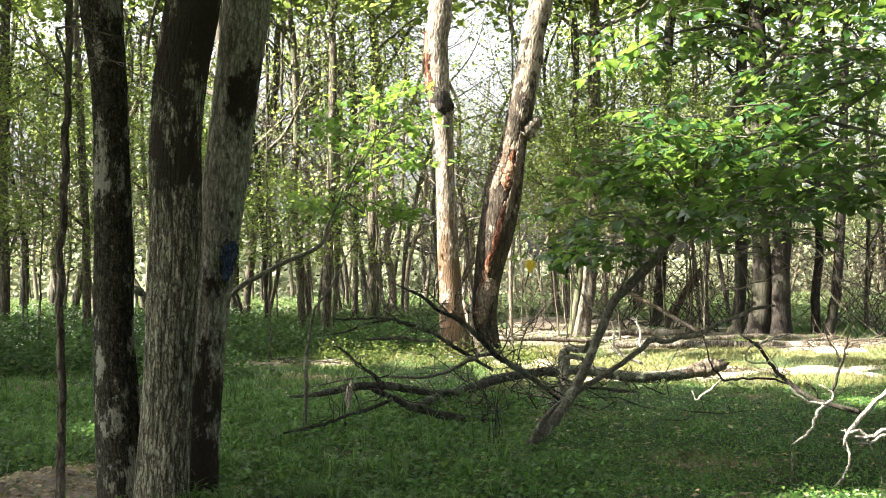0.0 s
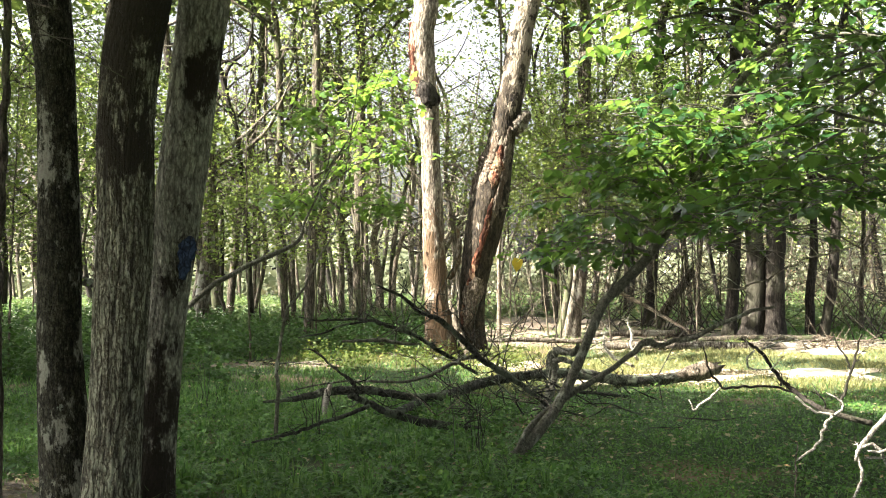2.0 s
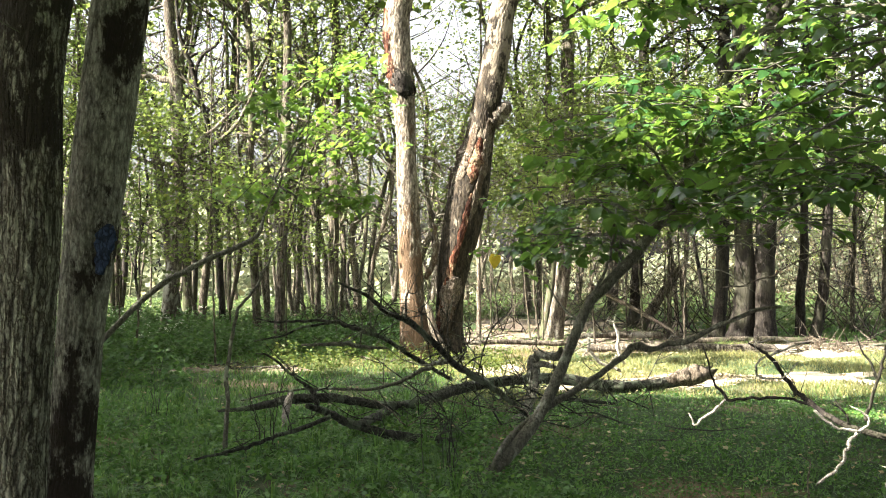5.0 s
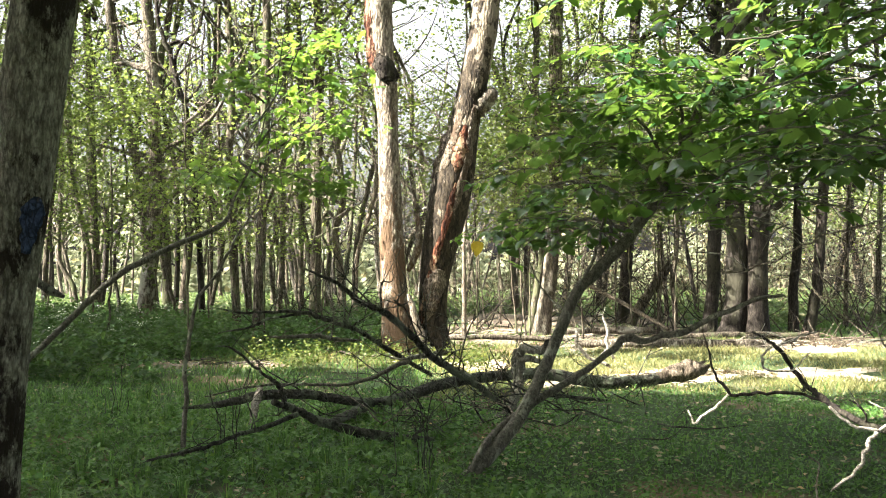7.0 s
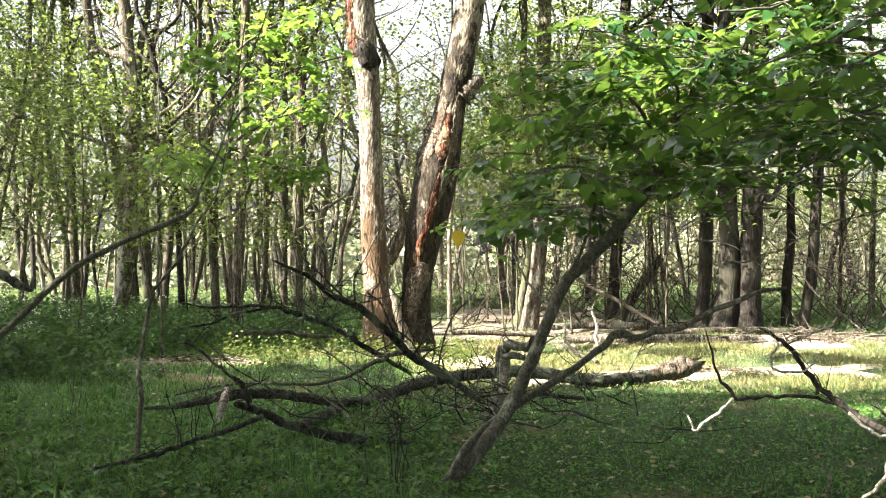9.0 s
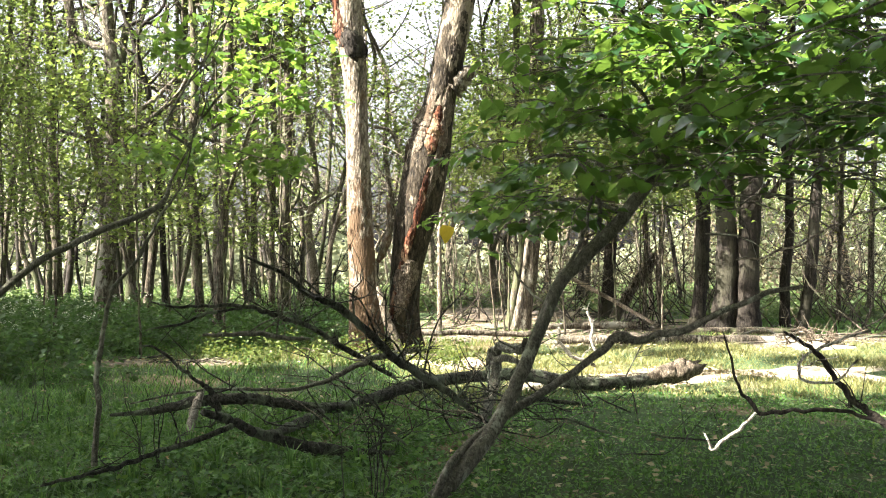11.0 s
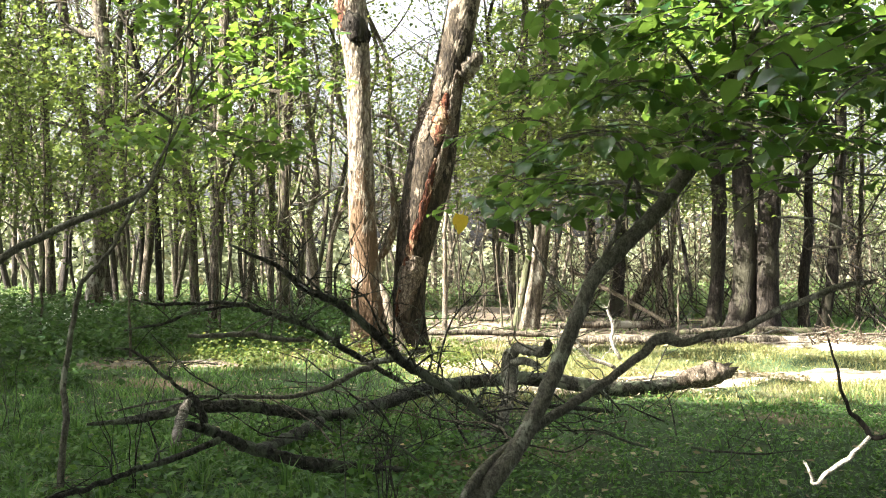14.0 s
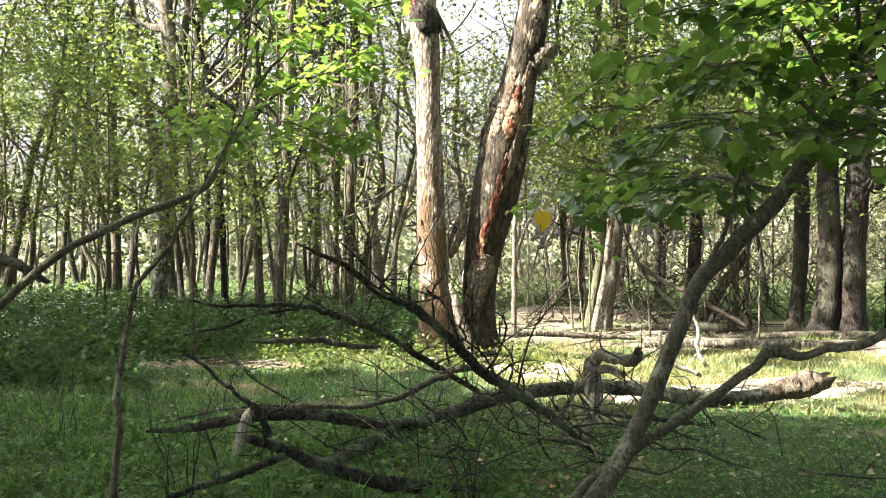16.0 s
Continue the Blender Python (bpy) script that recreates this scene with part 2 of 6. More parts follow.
def part(name, me, parent=None, label=""):
    ob = new(name, me)
    if parent is not None:
        ob.parent = parent
    if label:
        ob["label"] = label
    return ob


def thing(name, at, label, category, group="", kind=""):
    ob = new(name)
    ob.location = at
    ob.empty_display_size = 0.1
    return tagged(ob, label, category, group, kind)


def under(ob, name, me, label=""):
    """A part whose mesh is given in world places."""
    o = part(name, me, ob, label)
    o.location = -Vector(ob.location)
    return o


def spline(pts, n):
    """n points of a smooth line through the control points (x, y, z, r)."""
    p = np.asarray(pts, float)
    if len(p) == 2:
        return p[0] + (p[1] - p[0]) * np.linspace(0, 1, n)[:, None]
    q = np.vstack([2 * p[0] - p[1], p, 2 * p[-1] - p[-2]])
    u = np.linspace(0, len(p) - 1 - 1e-6, n)
    i = u.astype(int)
    t = (u - i)[:, None]
    a, b, c, d = q[i], q[i + 1], q[i + 2], q[i + 3]
    out = 0.5 * (2 * b + (c - a) * t + (2 * a - 5 * b + 4 * c - d) * t * t + (3 * b - a - 3 * c + d) * t ** 3)
    out[:, 3] = np.maximum(out[:, 3], 0.002)
    return out


def tube(pts, n=24, sides=10, rough=0.06, ridges=0.0, broken=0.0, seed=0, kink=0.0, flare=0.0):
    """A round limb along pts with uneven girth, closed ends; ridges: depth of the bark's furrows; broken: length of a splintered tip."""
    g = np.random.default_rng(seed + 11)
    c = spline(pts, n)
    if kink:
        k = g.normal(0, kink, (n, 3)) * np.sin(np.linspace(0, np.pi, n))[:, None] ** 0.5
        k[1:-1] = (k[:-2] + 2 * k[1:-1] + k[2:]) / 4
        c[:, :3] += k
    r = c[:, 3] * (1 + np.interp(np.linspace(0, 1, n), np.linspace(0, 1, min(n, 14)), g.normal(0, rough, min(n, 14))))
    if flare:
        h = c[:, 2] - c[0, 2]
        r = r * (1 + flare * np.exp(-np.abs(h) / 0.22))
    tan = np.gradient(c[:, :3], axis=0)
    tan /= np.linalg.norm(tan, axis=1)[:, None] + 1e-9
    ref = np.array([0.31, 0.95, 0.05]) if abs(tan[0][1]) < 0.8 else np.array([1.0, 0.1, 0.1])
    nx = np.empty((n, 3))
    v = ref - tan[0] * (ref @ tan[0])
    for i in range(n):
        v = v - tan[i] * (v @ tan[i])
        v /= np.linalg.norm(v) + 1e-9
        nx[i] = v
    ny = np.cross(tan, nx)
    th = np.linspace(0, 2 * np.pi, sides, endpoint=False)
    length = np.concatenate([[0], np.cumsum(np.linalg.norm(np.diff(c[:, :3], axis=0), axis=1))])
    rr = np.repeat(r[:, None], sides, 1)
    ph = g.uniform(0, 6.28, 8)
    lump = (np.sin(2 * th[None] + ph[0] + 0.9 * length[:, None]) + 0.7 * np.sin(3 * th[None] + ph[1] - 1.7 * length[:, None]) + 0.5 * np.sin(5 * th[None] + ph[2] + 4.1 * length[:, None]))
    rr = rr * (1 + rough * 0.8 * lump)
    if flare:
        rr = rr * (1 + 0.35 * flare * np.exp(-np.abs(c[:, 2] - c[0, 2]) / 0.3)[:, None] * np.sin(5 * th + ph[3])[None])
    if ridges:
        w = 0.7 * np.sin(length[:, None] * 2.3 + 2 * th[None] + ph[4]) + 0.5 * np.sin(length[:, None] * 6.1 + ph[5] + 3 * th[None]) + 0.35 * np.sin(length[:, None] * 15 + 5 * th[None] + ph[7])
        f = np.abs(np.sin((9 if sides < 60 else 19) * th[None] + w * 2.4 + ph[6]))
        f2 = np.abs(np.sin(length[:, None] * 9 + 4 * np.sin(7 * th[None] + ph[2]) + w))
        rr = rr - ridges * (1 - f) ** 3 - 0.35 * ridges * (1 - f2) ** 6 + g.normal(0, ridges * 0.06, rr.shape)
    V = c[:, None, :3] + rr[:, :, None] * (np.cos(th)[None, :, None] * nx[:, None] + np.sin(th)[None, :, None] * ny[:, None])
    if broken:
        V[-1] += tan[-1] * g.uniform(0, broken, (sides, 1))
        V[-2] += tan[-1] * g.uniform(-0.3, 0.3, (sides, 1)) * broken
    V = np.vstack([V.reshape(-1, 3), c[0, :3] - tan[0] * r[0] * 0.15, c[-1, :3] + tan[-1] * (r[-1] * 0.3 - broken * 0.2)])
    i, j = np.meshgrid(np.arange(n - 1), np.arange(sides), indexing="ij")
    k = (j + 1) % sides
    quads = np.stack([i * sides + j, i * sides + k, (i + 1) * sides + k, (i + 1) * sides + j], -1).reshape(-1, 4)
    a = np.arange(sides)
    b = (a + 1) % sides
    m = n * sides
    tris = np.vstack([np.stack([b, a, np.full(sides, m)], 1), np.stack([(n - 1) * sides + a, (n - 1) * sides + b, np.full(sides, m + 1)], 1)])
    return V, quads, tris


def join(tubes):
    """Joins several tubes into one set of arrays."""
    V, Q, T, o = [], [], [], 0
    for v, q, t in tubes:
        V.append(v), Q.append(q + o), T.append(t + o)
        o += len(v)
    return np.vstack(V), [np.vstack(Q), np.vstack(T)]


# where the gap in the canopy lets the sun reach the floor, and the dead tree in it
S = np.array(SUN_DIR)


def in_gap(p):
    g = p[:, :2] - S[:2] * (p[:, 2:3] / S[2])
    x, y = g[:, 0], g[:, 1]
    wob = 0.5 * np.sin(x * 1.9 + 1) + 0.35 * np.sin(x * 4.3)
    near = np.where(x < -0.4, np.where(x < -1.1, 17.4, 15.6) + wob * 0.4, np.where(x < 3.4, 13.9 + wob * 0.35, 13.5 + wob * 0.6))
    far = np.where(x < -0.4, 19.4 + wob * 0.4, np.where(x < 3.6, 34.0 + wob, 21.0 + wob))
    floor = (x > -3.9 + 0.5 * wob) & (x < np.where(y < 18.2, 5.0 + 0.3 * wob, 7.4 + wob)) & (y > near) & (y < far)
    dapple = np.sin(x * 0.83 + 1.1 * np.sin(y * 0.31)) + np.sin(y * 0.62 + 0.7 * x + 2.0) > np.where(y > 46, -0.5, 0.3)
    floor &= ~((x > 3.2) & (np.sin(2.1 * x + 1.3 * y) + np.sin(1.9 * y - 0.9 * x) > 0.85))
    floor |= (y > 41) & (y < 78) & (x > -0.42 * y) & (x < 0.36 * y) & dapple
    floor |= (y > 36) & (y < 90) & (x < -0.22 * y) & (x > -0.75 * y)
    floor |= np.hypot(x - 1.55, (y - 6.45) * 1.3) < 0.5
    k = (p[:, 1] - 19.6) / S[1]
    q = p - S[None] * k[:, None]
    qx, qz = q[:, 0], q[:, 2]
    pale = (qx > -2.4) & (qx < -0.75) & (qz < 9) & (np.sin(qz * 2.6 + 3 * qx) < 0.75)
    torn = (qx >= -0.75) & (qx < 1.3) & (((qz > 0.2) & (qz < 1.15)) | ((qz > 2.7 + 0.5 * qx) & (qz < 9)))
    trunk = (k > 0) & (qz > 0) & (pale | torn)
    k2 = (p[:, 1] - 25.2) / S[1]
    q2 = p - S[None] * k2[:, None]
    trunk2 = (k2 > 0) & (q2[:, 2] > 0) & (((q2[:, 0] > 1.2) & (q2[:, 0] < 3.2) & (q2[:, 2] < 2.6)) | ((q2[:, 0] > 5.7) & (q2[:, 0] < 6.5) & (q2[:, 2] > 0.7) & (q2[:, 2] < 1.6)))
    k6 = (p[:, 1] - 23.35) / S[1]
    q6 = p - S[None] * k6[:, None]
    trunk2 |= (k6 > 0) & (q6[:, 0] > 5.55) & (q6[:, 0] < 6.35) & (q6[:, 2] > 0.3) & (q6[:, 2] < 1.35)
    crown = np.zeros(len(p), bool)
    for yy in np.arange(8.0, 11.6, 0.3):
        k3 = (p[:, 1] - yy) / S[1]
        q3 = p - S[None] * k3[:, None]
        crown |= (k3 > 0) & (q3[:, 0] > 0.2) & (q3[:, 0] < 4.6) & (q3[:, 2] > 2.3) & (q3[:, 2] < 4.6) & (p[:, 2] > 5.8) & (np.sin(3.1 * q3[:, 0] + 2.3 * q3[:, 2] + yy) > np.where((q3[:, 0] < 1.75) & (q3[:, 2] < 3.3), -2, 0.6))
    limb = np.zeros(len(p), bool)
    for yy in (5.4, 5.7, 6.0, 6.3):
        k4 = (p[:, 1] - yy) / S[1]
        q4 = p - S[None] * k4[:, None]
        limb |= (k4 > 0) & (q4[:, 0] > 0.65) & (q4[:, 0] < 2.4) & (q4[:, 2] > 0.1) & (q4[:, 2] < 1.1)
    for yy in (12.3, 13.0, 13.7):
        k5 = (p[:, 1] - yy) / S[1]
        q5 = p - S[None] * k5[:, None]
        crown |= (k5 > 0) & (q5[:, 0] > -3.3) & (q5[:, 0] < -1.2) & (q5[:, 2] > 3.0) & (q5[:, 2] < 4.6) & (p[:, 2] > 5.5)
    return floor | trunk | trunk2 | crown | limb


def leaf_cloud(centres, size, g, flat=0.5, droop=0.0, trim=1.0):
    """Small folded leaves, one at each centre. flat: how level they lie."""
    p = np.asarray(centres, float)
    if trim:
        keep = ~in_gap(p) | (g.random(len(p)) > trim)
        p = p[keep]
    n = len(p)
    az = g.uniform(0, 2 * np.pi, n)
    pitch = g.normal(-droop, 0.6 * (1 - flat) + 0.12, n)
    roll = g.normal(0, 0.9 * (1 - flat) + 0.15, n)
    d = np.stack([np.cos(az) * np.cos(pitch), np.sin(az) * np.cos(pitch), np.sin(pitch)], 1)
    side = np.stack([-np.sin(az), np.cos(az), np.zeros(n)], 1)
    up = np.cross(d, side)
    side = side * np.cos(roll)[:, None] + up * np.sin(roll)[:, None]
    up = np.cross(d, side)
    L = size * g.uniform(0.65, 1.3, n)[:, None]
    w = 0.36 * L
    V = np.stack([p, p + d * L * 0.42 + side * w + up * w * 0.3, p + d * L, p + d * L * 0.42 - side * w + up * w * 0.3], 1).reshape(-1, 3)
    b = np.arange(n)[:, None] * 4
    return V, np.vstack([np.hstack([b, b + 1, b + 2]), np.hstack([b, b + 2, b + 3])])


# ---- ground ----
def height(x, y):
    h = 0.05 * np.sin(x * 0.7 + 0.4) * np.sin(y * 0.55) + 0.03 * np.sin(x * 1.9 + y * 1.3) + 0.015 * np.sin(x * 4.7 - y * 3.9 + 1)
    return h - 0.04


def make_ground():
    xs = np.unique(np.concatenate([np.linspace(-900, -30, 14), np.linspace(-30, 30, 151), np.linspace(30, 900, 14)]))
    ys = np.unique(np.concatenate([np.linspace(-900, -12, 14), np.linspace(-12, 50, 156), np.linspace(50, 1200, 18)]))
    X, Y = np.meshgrid(xs, ys)
    Z = height(X, Y)
    V = np.stack([X, Y, Z], -1).reshape(-1, 3)
    i, j = np.meshgrid(np.arange(len(ys) - 1), np.arange(len(xs) - 1), indexing="ij")
    k = len(xs)
    F = np.stack([i * k + j, i * k + j + 1, (i + 1) * k + j + 1, (i + 1) * k + j], -1).reshape(-1, 4)
    ob = part("ground", quick_mesh("ground", V, F, FLOOR))
    tagged(ob, "green grassy forest floor with patches of brown leaf litter", "ground", kind="structure")


def patch(name, cx, cy, rx, ry, label, seed, mat=None):
    """A sheet of litter that lies on the floor with an uneven rim."""
    g = np.random.default_rng(seed)
    m, k = 48, 8
    th = np.linspace(0, 2 * np.pi, m, endpoint=False)
    rim = 1 + 0.22 * np.sin(3 * th + g.uniform(0, 6)) + 0.14 * np.sin(7 * th + g.uniform(0, 6)) + g.normal(0, 0.07, m)
    V = [(cx, cy, height(cx, cy) + 0.035)]
    for a in range(1, k + 1):
        f = a / k
        x, y = cx + rx * f * rim * np.cos(th), cy + ry * f * rim * np.sin(th)
        z = height(x, y) + (0.03 * (1 - f ** 4) + g.normal(0, 0.008, m) * (f < 1) - 0.02 * (f == 1)) + 0.006
        V += list(zip(x, y, z))
    a = np.arange(m)
    b = (a + 1) % m
    F = [np.stack([np.zeros(m, int), 1 + a, 1 + b], 1)]
    Q = np.vstack([np.stack([1 + q * m + a, 1 + (q + 1) * m + a, 1 + (q + 1) * m + b, 1 + q * m + b], 1) for q in range(k - 1)])
    ob = part(name, quick_mesh(name, np.array(V), F + [Q], mat or LITTER))
    tagged(ob, label, "leaf litter", kind="structure")


make_ground()
patch("litter_patch", 3.0, 29.0, 4.0, 7.6, "dry brown leaf litter on bare forest floor in sun", 1)
patch("litter_patch", -4.5, 18.3, 1.3, 0.5, "grey-brown twigs and leaf litter on the floor", 2)
patch("litter_patch", -4.3, 6.5, 1.25, 1.1, "grey leaf litter round the foot of mossy trunks", 3)
patch("litter_patch", 6.6, 21.6, 4.5, 1.2, "brown leaf litter along a fallen log", 4)

# bare patches in the clearing, whitened to read as blown-out sunlight
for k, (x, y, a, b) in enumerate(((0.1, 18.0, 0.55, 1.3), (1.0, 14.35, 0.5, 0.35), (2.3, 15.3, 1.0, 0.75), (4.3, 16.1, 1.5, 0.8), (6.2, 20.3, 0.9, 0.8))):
    patch("sunlit_patch", x, y, a, b, "bare ground paled to stand for strong sunlight", 10 + k, SUNLIT_GROUND)

# ---- near three-stemmed tree ----
def near_tree():
    t = thing("tree", (-3.35, 5.95, 0), "large tree of three mossy dark stems with furrowed grey bark", "tree")
    stems = [
        ("side_stem", [(-3.66, 6.20, -0.04, 0.185), (-3.71, 6.20, 0.56, 0.161), (-3.74, 6.20, 1.16, 0.141), (-3.74, 6.20, 1.76, 0.137), (-3.75, 6.20, 2.36, 0.124), (-3.77, 6.20, 2.97, 0.124), (-3.83, 6.20, 3.58, 0.149), (-3.87, 6.20, 4.39, 0.141), (-3.91, 6.20, 5.62, 0.120)], BARK_MOSSY, 0.008, "dark mossy stem with pale lichen spots"),
        ("main_stem", [(-3.34, 5.90, 0.02, 0.181), (-3.29, 5.90, 0.79, 0.163), (-3.26, 5.90, 1.36, 0.167), (-3.23, 5.90, 1.94, 0.174), (-3.23, 5.90, 2.52, 0.177), (-3.18, 5.90, 3.03, 0.181), (-3.10, 5.90, 3.49, 0.184), (-3.00, 5.90, 4.28, 0.174), (-2.88, 5.90, 5.46, 0.157)], BARK_MAIN, 0.012, "furrowed grey stem with dark moss patches"),
        ("pale_stem", [(-3.23, 6.45, -0.09, 0.162), (-3.16, 6.45, 0.73, 0.133), (-3.11, 6.45, 1.34, 0.137), (-3.04, 6.45, 1.96, 0.157), (-2.96, 6.45, 2.59, 0.162), (-2.89, 6.45, 3.13, 0.166), (-2.82, 6.45, 3.63, 0.170), (-2.70, 6.45, 4.47, 0.162), (-2.56, 6.45, 5.74, 0.145)], BARK_SIDE, 0.011, "pale grey leaning stem with dark moss"),
    ]
    for k, (nm, pts, mat, ridge, lab) in enumerate(stems):
        V, Q, T = tube(pts, 240, 160, 0.012, ridge, seed=k, flare=0.06)
        under(t, nm, quick_mesh(nm, V, [Q, T], mat), lab)
    for nm, pts, mat, lab in (("paint_mark", [(-2.91, 6.31, 1.84, 0.020), (-2.93, 6.31, 1.76, 0.048), (-2.95, 6.31, 1.66, 0.050), (-2.97, 6.31, 1.56, 0.018)], PAINT_BLUE, "faded blue paint mark"),
                              ("lichen", [(-3.72, 6.06, 0.81, 0.020), (-3.72, 6.06, 0.75, 0.047), (-3.71, 6.06, 0.70, 0.043), (-3.70, 6.06, 0.65, 0.016)], LICHEN, "pale green lichen spot")):
        V, Q, T = tube(pts, 20, 20, 0.2, 0.01, seed=5)
        V[:, 1] = pts[0][1] + (V[:, 1] - pts[0][1]) * 0.25
        under(t, nm, quick_mesh(nm, V, [Q, T], mat), lab)
    g = np.random.default_rng(3)
    c = np.array([(-3.2, 5.5, 10.0)]) + g.normal(0, 1, (130, 3)) * (2.9, 2.9, 1.6)
    pos = c[g.integers(0, 130, 7000)] + g.normal(0, 0.5, (7000, 3))
    pos = pos[pos[:, 2] > 6.0]
    V, F = leaf_cloud(pos, 0.3, g, 0.5, 0.2, 1.0)
    under(t, "crown", quick_mesh("crown", V, F, LEAF_CANOPY), "green leaves high overhead")
    for k in range(9):
        st = stems[k % 3][1][-1]
        e = c[k * 7]
        V, Q, T = tube([st, (*((np.array(st[:3]) + e) / 2 + (0, 0, 0.5)), 0.07), (*e, 0.02)], 16, 8, seed=k, kink=0.04)
        under(t, "limb", quick_mesh("limb", V, [Q, T], BARK_MOSSY))


near_tree()


# ---- dead two-stemmed tree in the clearing ----
def dead_tree():
    t = thing("dead_tree", (-1.0, 19.6, 0), "dead forked tree with peeling pale bark and a red rotten wound", "tree")
    left = [(-1.11, 19.50, -0.08, 0.319), (-1.15, 19.50, 0.30, 0.281), (-1.20, 19.50, 1.08, 0.223), (-1.25, 19.50, 2.05, 0.204), (-1.27, 19.50, 2.82, 0.194), (-1.29, 19.50, 3.50, 0.184), (-1.30, 19.50, 4.09, 0.175), (-1.33, 19.50, 4.58, 0.204), (-1.39, 19.50, 5.06, 0.224), (-1.43, 19.50, 5.65, 0.234), (-1.44, 19.50, 6.14, 0.234)] + [(-1.36, 19.50, 6.57, 0.230), (-1.35, 19.50, 7.34, 0.219), (-1.37, 19.50, 8.45, 0.209)]
    right = [(-0.52, 19.80, 0.03, 0.305), (-0.53, 19.80, 0.38, 0.256), (-0.54, 19.80, 0.77, 0.246), (-0.51, 19.80, 1.26, 0.256), (-0.43, 19.80, 1.76, 0.296), (-0.33, 19.80, 2.25, 0.345), (-0.23, 19.80, 2.74, 0.356), (-0.13, 19.80, 3.24, 0.346), (-0.02, 19.80, 3.73, 0.287), (0.08, 19.80, 4.23, 0.248), (0.19, 19.80, 4.72, 0.248), (0.29, 19.80, 5.22, 0.248), (0.39, 19.80, 5.72, 0.248), (0.45, 19.80, 6.22, 0.238)] + [(0.52, 19.80, 6.46, 0.233), (0.66, 19.80, 7.07, 0.222), (0.84, 19.80, 8.30, 0.200)]
    V, Q, T = tube(left, 220, 72, 0.014, 0.020, broken=0.2, seed=21, flare=0.15)
    ls = under(t, "left_stem", quick_mesh("left_stem", V, [Q, T], BARK_DEAD), "pale peeling stem")
    V, Q, T = tube(right, 220, 72, 0.012, 0.022, broken=0.3, seed=22, flare=0.1)
    rs = under(t, "leaning_stem", quick_mesh("leaning_stem", V, [Q, T], BARK_TORN), "leaning grey stem with torn bark")
    # torn strips of wood and bark laid proud of the stems
    strips = [
        ("wound", [(0.04, 19.44, 3.97, 0.039), (-0.02, 19.44, 3.75, 0.097), (-0.06, 19.44, 3.52, 0.127), (-0.09, 19.44, 3.36, 0.097), (-0.14, 19.44, 3.19, 0.029)], WOOD_RED, "red rotten wood in a long wound"),
        ("bare_wood", [(-0.03, 19.45, 4.19, 0.039), (-0.16, 19.45, 3.85, 0.098), (-0.29, 19.45, 3.58, 0.117), (-0.41, 19.45, 3.31, 0.088), (-0.51, 19.45, 3.10, 0.039)], WOOD_BLEACHED, "pale bare wood"),
        ("bare_wood", [(0.22, 19.44, 4.33, 0.039), (0.18, 19.44, 4.04, 0.068), (0.13, 19.44, 3.70, 0.068), (0.04, 19.44, 3.26, 0.078), (-0.06, 19.44, 2.87, 0.068), (-0.17, 19.44, 2.51, 0.029)], WOOD_BLEACHED, "pale bare wood beside the wound"),
        # pale strip modelled where sunlight strikes the stem's foot
        ("sunlit_foot", [(-0.42, 19.45, 1.48, 0.068), (-0.49, 19.45, 1.27, 0.146), (-0.55, 19.45, 1.02, 0.165), (-0.60, 19.45, 0.83, 0.126), (-0.69, 19.45, 0.57, 0.039)], WOOD_BLEACHED, "pale strip standing for sunlight on the foot"),
        ("bark_strip", [(-0.14, 19.44, 2.97, 0.029), (-0.25, 19.44, 2.53, 0.063), (-0.39, 19.44, 2.04, 0.068), (-0.54, 19.44, 1.56, 0.068), (-0.64, 19.44, 1.07, 0.068), (-0.76, 19.44, 0.59, 0.039)], WOOD_RED, "red-brown torn bark strip"),
        ("bark_strip", [(-1.64, 19.30, 6.28, 0.039), (-1.64, 19.30, 5.80, 0.058), (-1.61, 19.30, 5.36, 0.063), (-1.54, 19.30, 5.04, 0.077), (-1.47, 19.30, 4.91, 0.038)], WOOD_RED, "red-brown loose bark hanging from the stem"),
        ("knot_hole", [(-1.51, 19.32, 5.13, 0.048), (-1.40, 19.32, 4.99, 0.144), (-1.31, 19.32, 4.86, 0.173), (-1.26, 19.32, 4.71, 0.087)], BARK_SHADE_BLACK, "dark knot where the bark ends"),
    ]
    g = np.random.default_rng(33)
    for k, (nm, pts, mat, lab) in enumerate(strips):
        V, Q, T = tube(pts, 60, 26, 0.16, 0.02, broken=0.06, seed=30 + k, kink=0.015)
        stem = spline(right if k < 5 else left, 200)
        cx, cy, cr = (np.interp(V[:, 2], stem[:, 2], stem[:, q]) for q in (0, 1, 3))
        lie = np.sqrt(np.maximum(cr ** 2 - (V[:, 0] - cx) ** 2, (0.25 * cr) ** 2))
        V[:, 1] = cy - lie + (V[:, 1] - pts[0][1]) * 0.25 + g.normal(0, 0.006, len(V))
        under(rs if k < 5 else ls, nm, quick_mesh(nm, V, [Q, T], mat), lab).location = (0, 0, 0)
    V, Q, T = tube([(0.25, 19.75, 4.27, 0.198), (0.39, 19.75, 4.42, 0.168), (0.51, 19.75, 4.56, 0.129), (0.57, 19.75, 4.64, 0.059)], 16, 18, 0.1, 0.02, seed=44)
    under(rs, "burl", quick_mesh("burl", V, [Q, T], BARK_GREY), "knotty burl").location = (0, 0, 0)
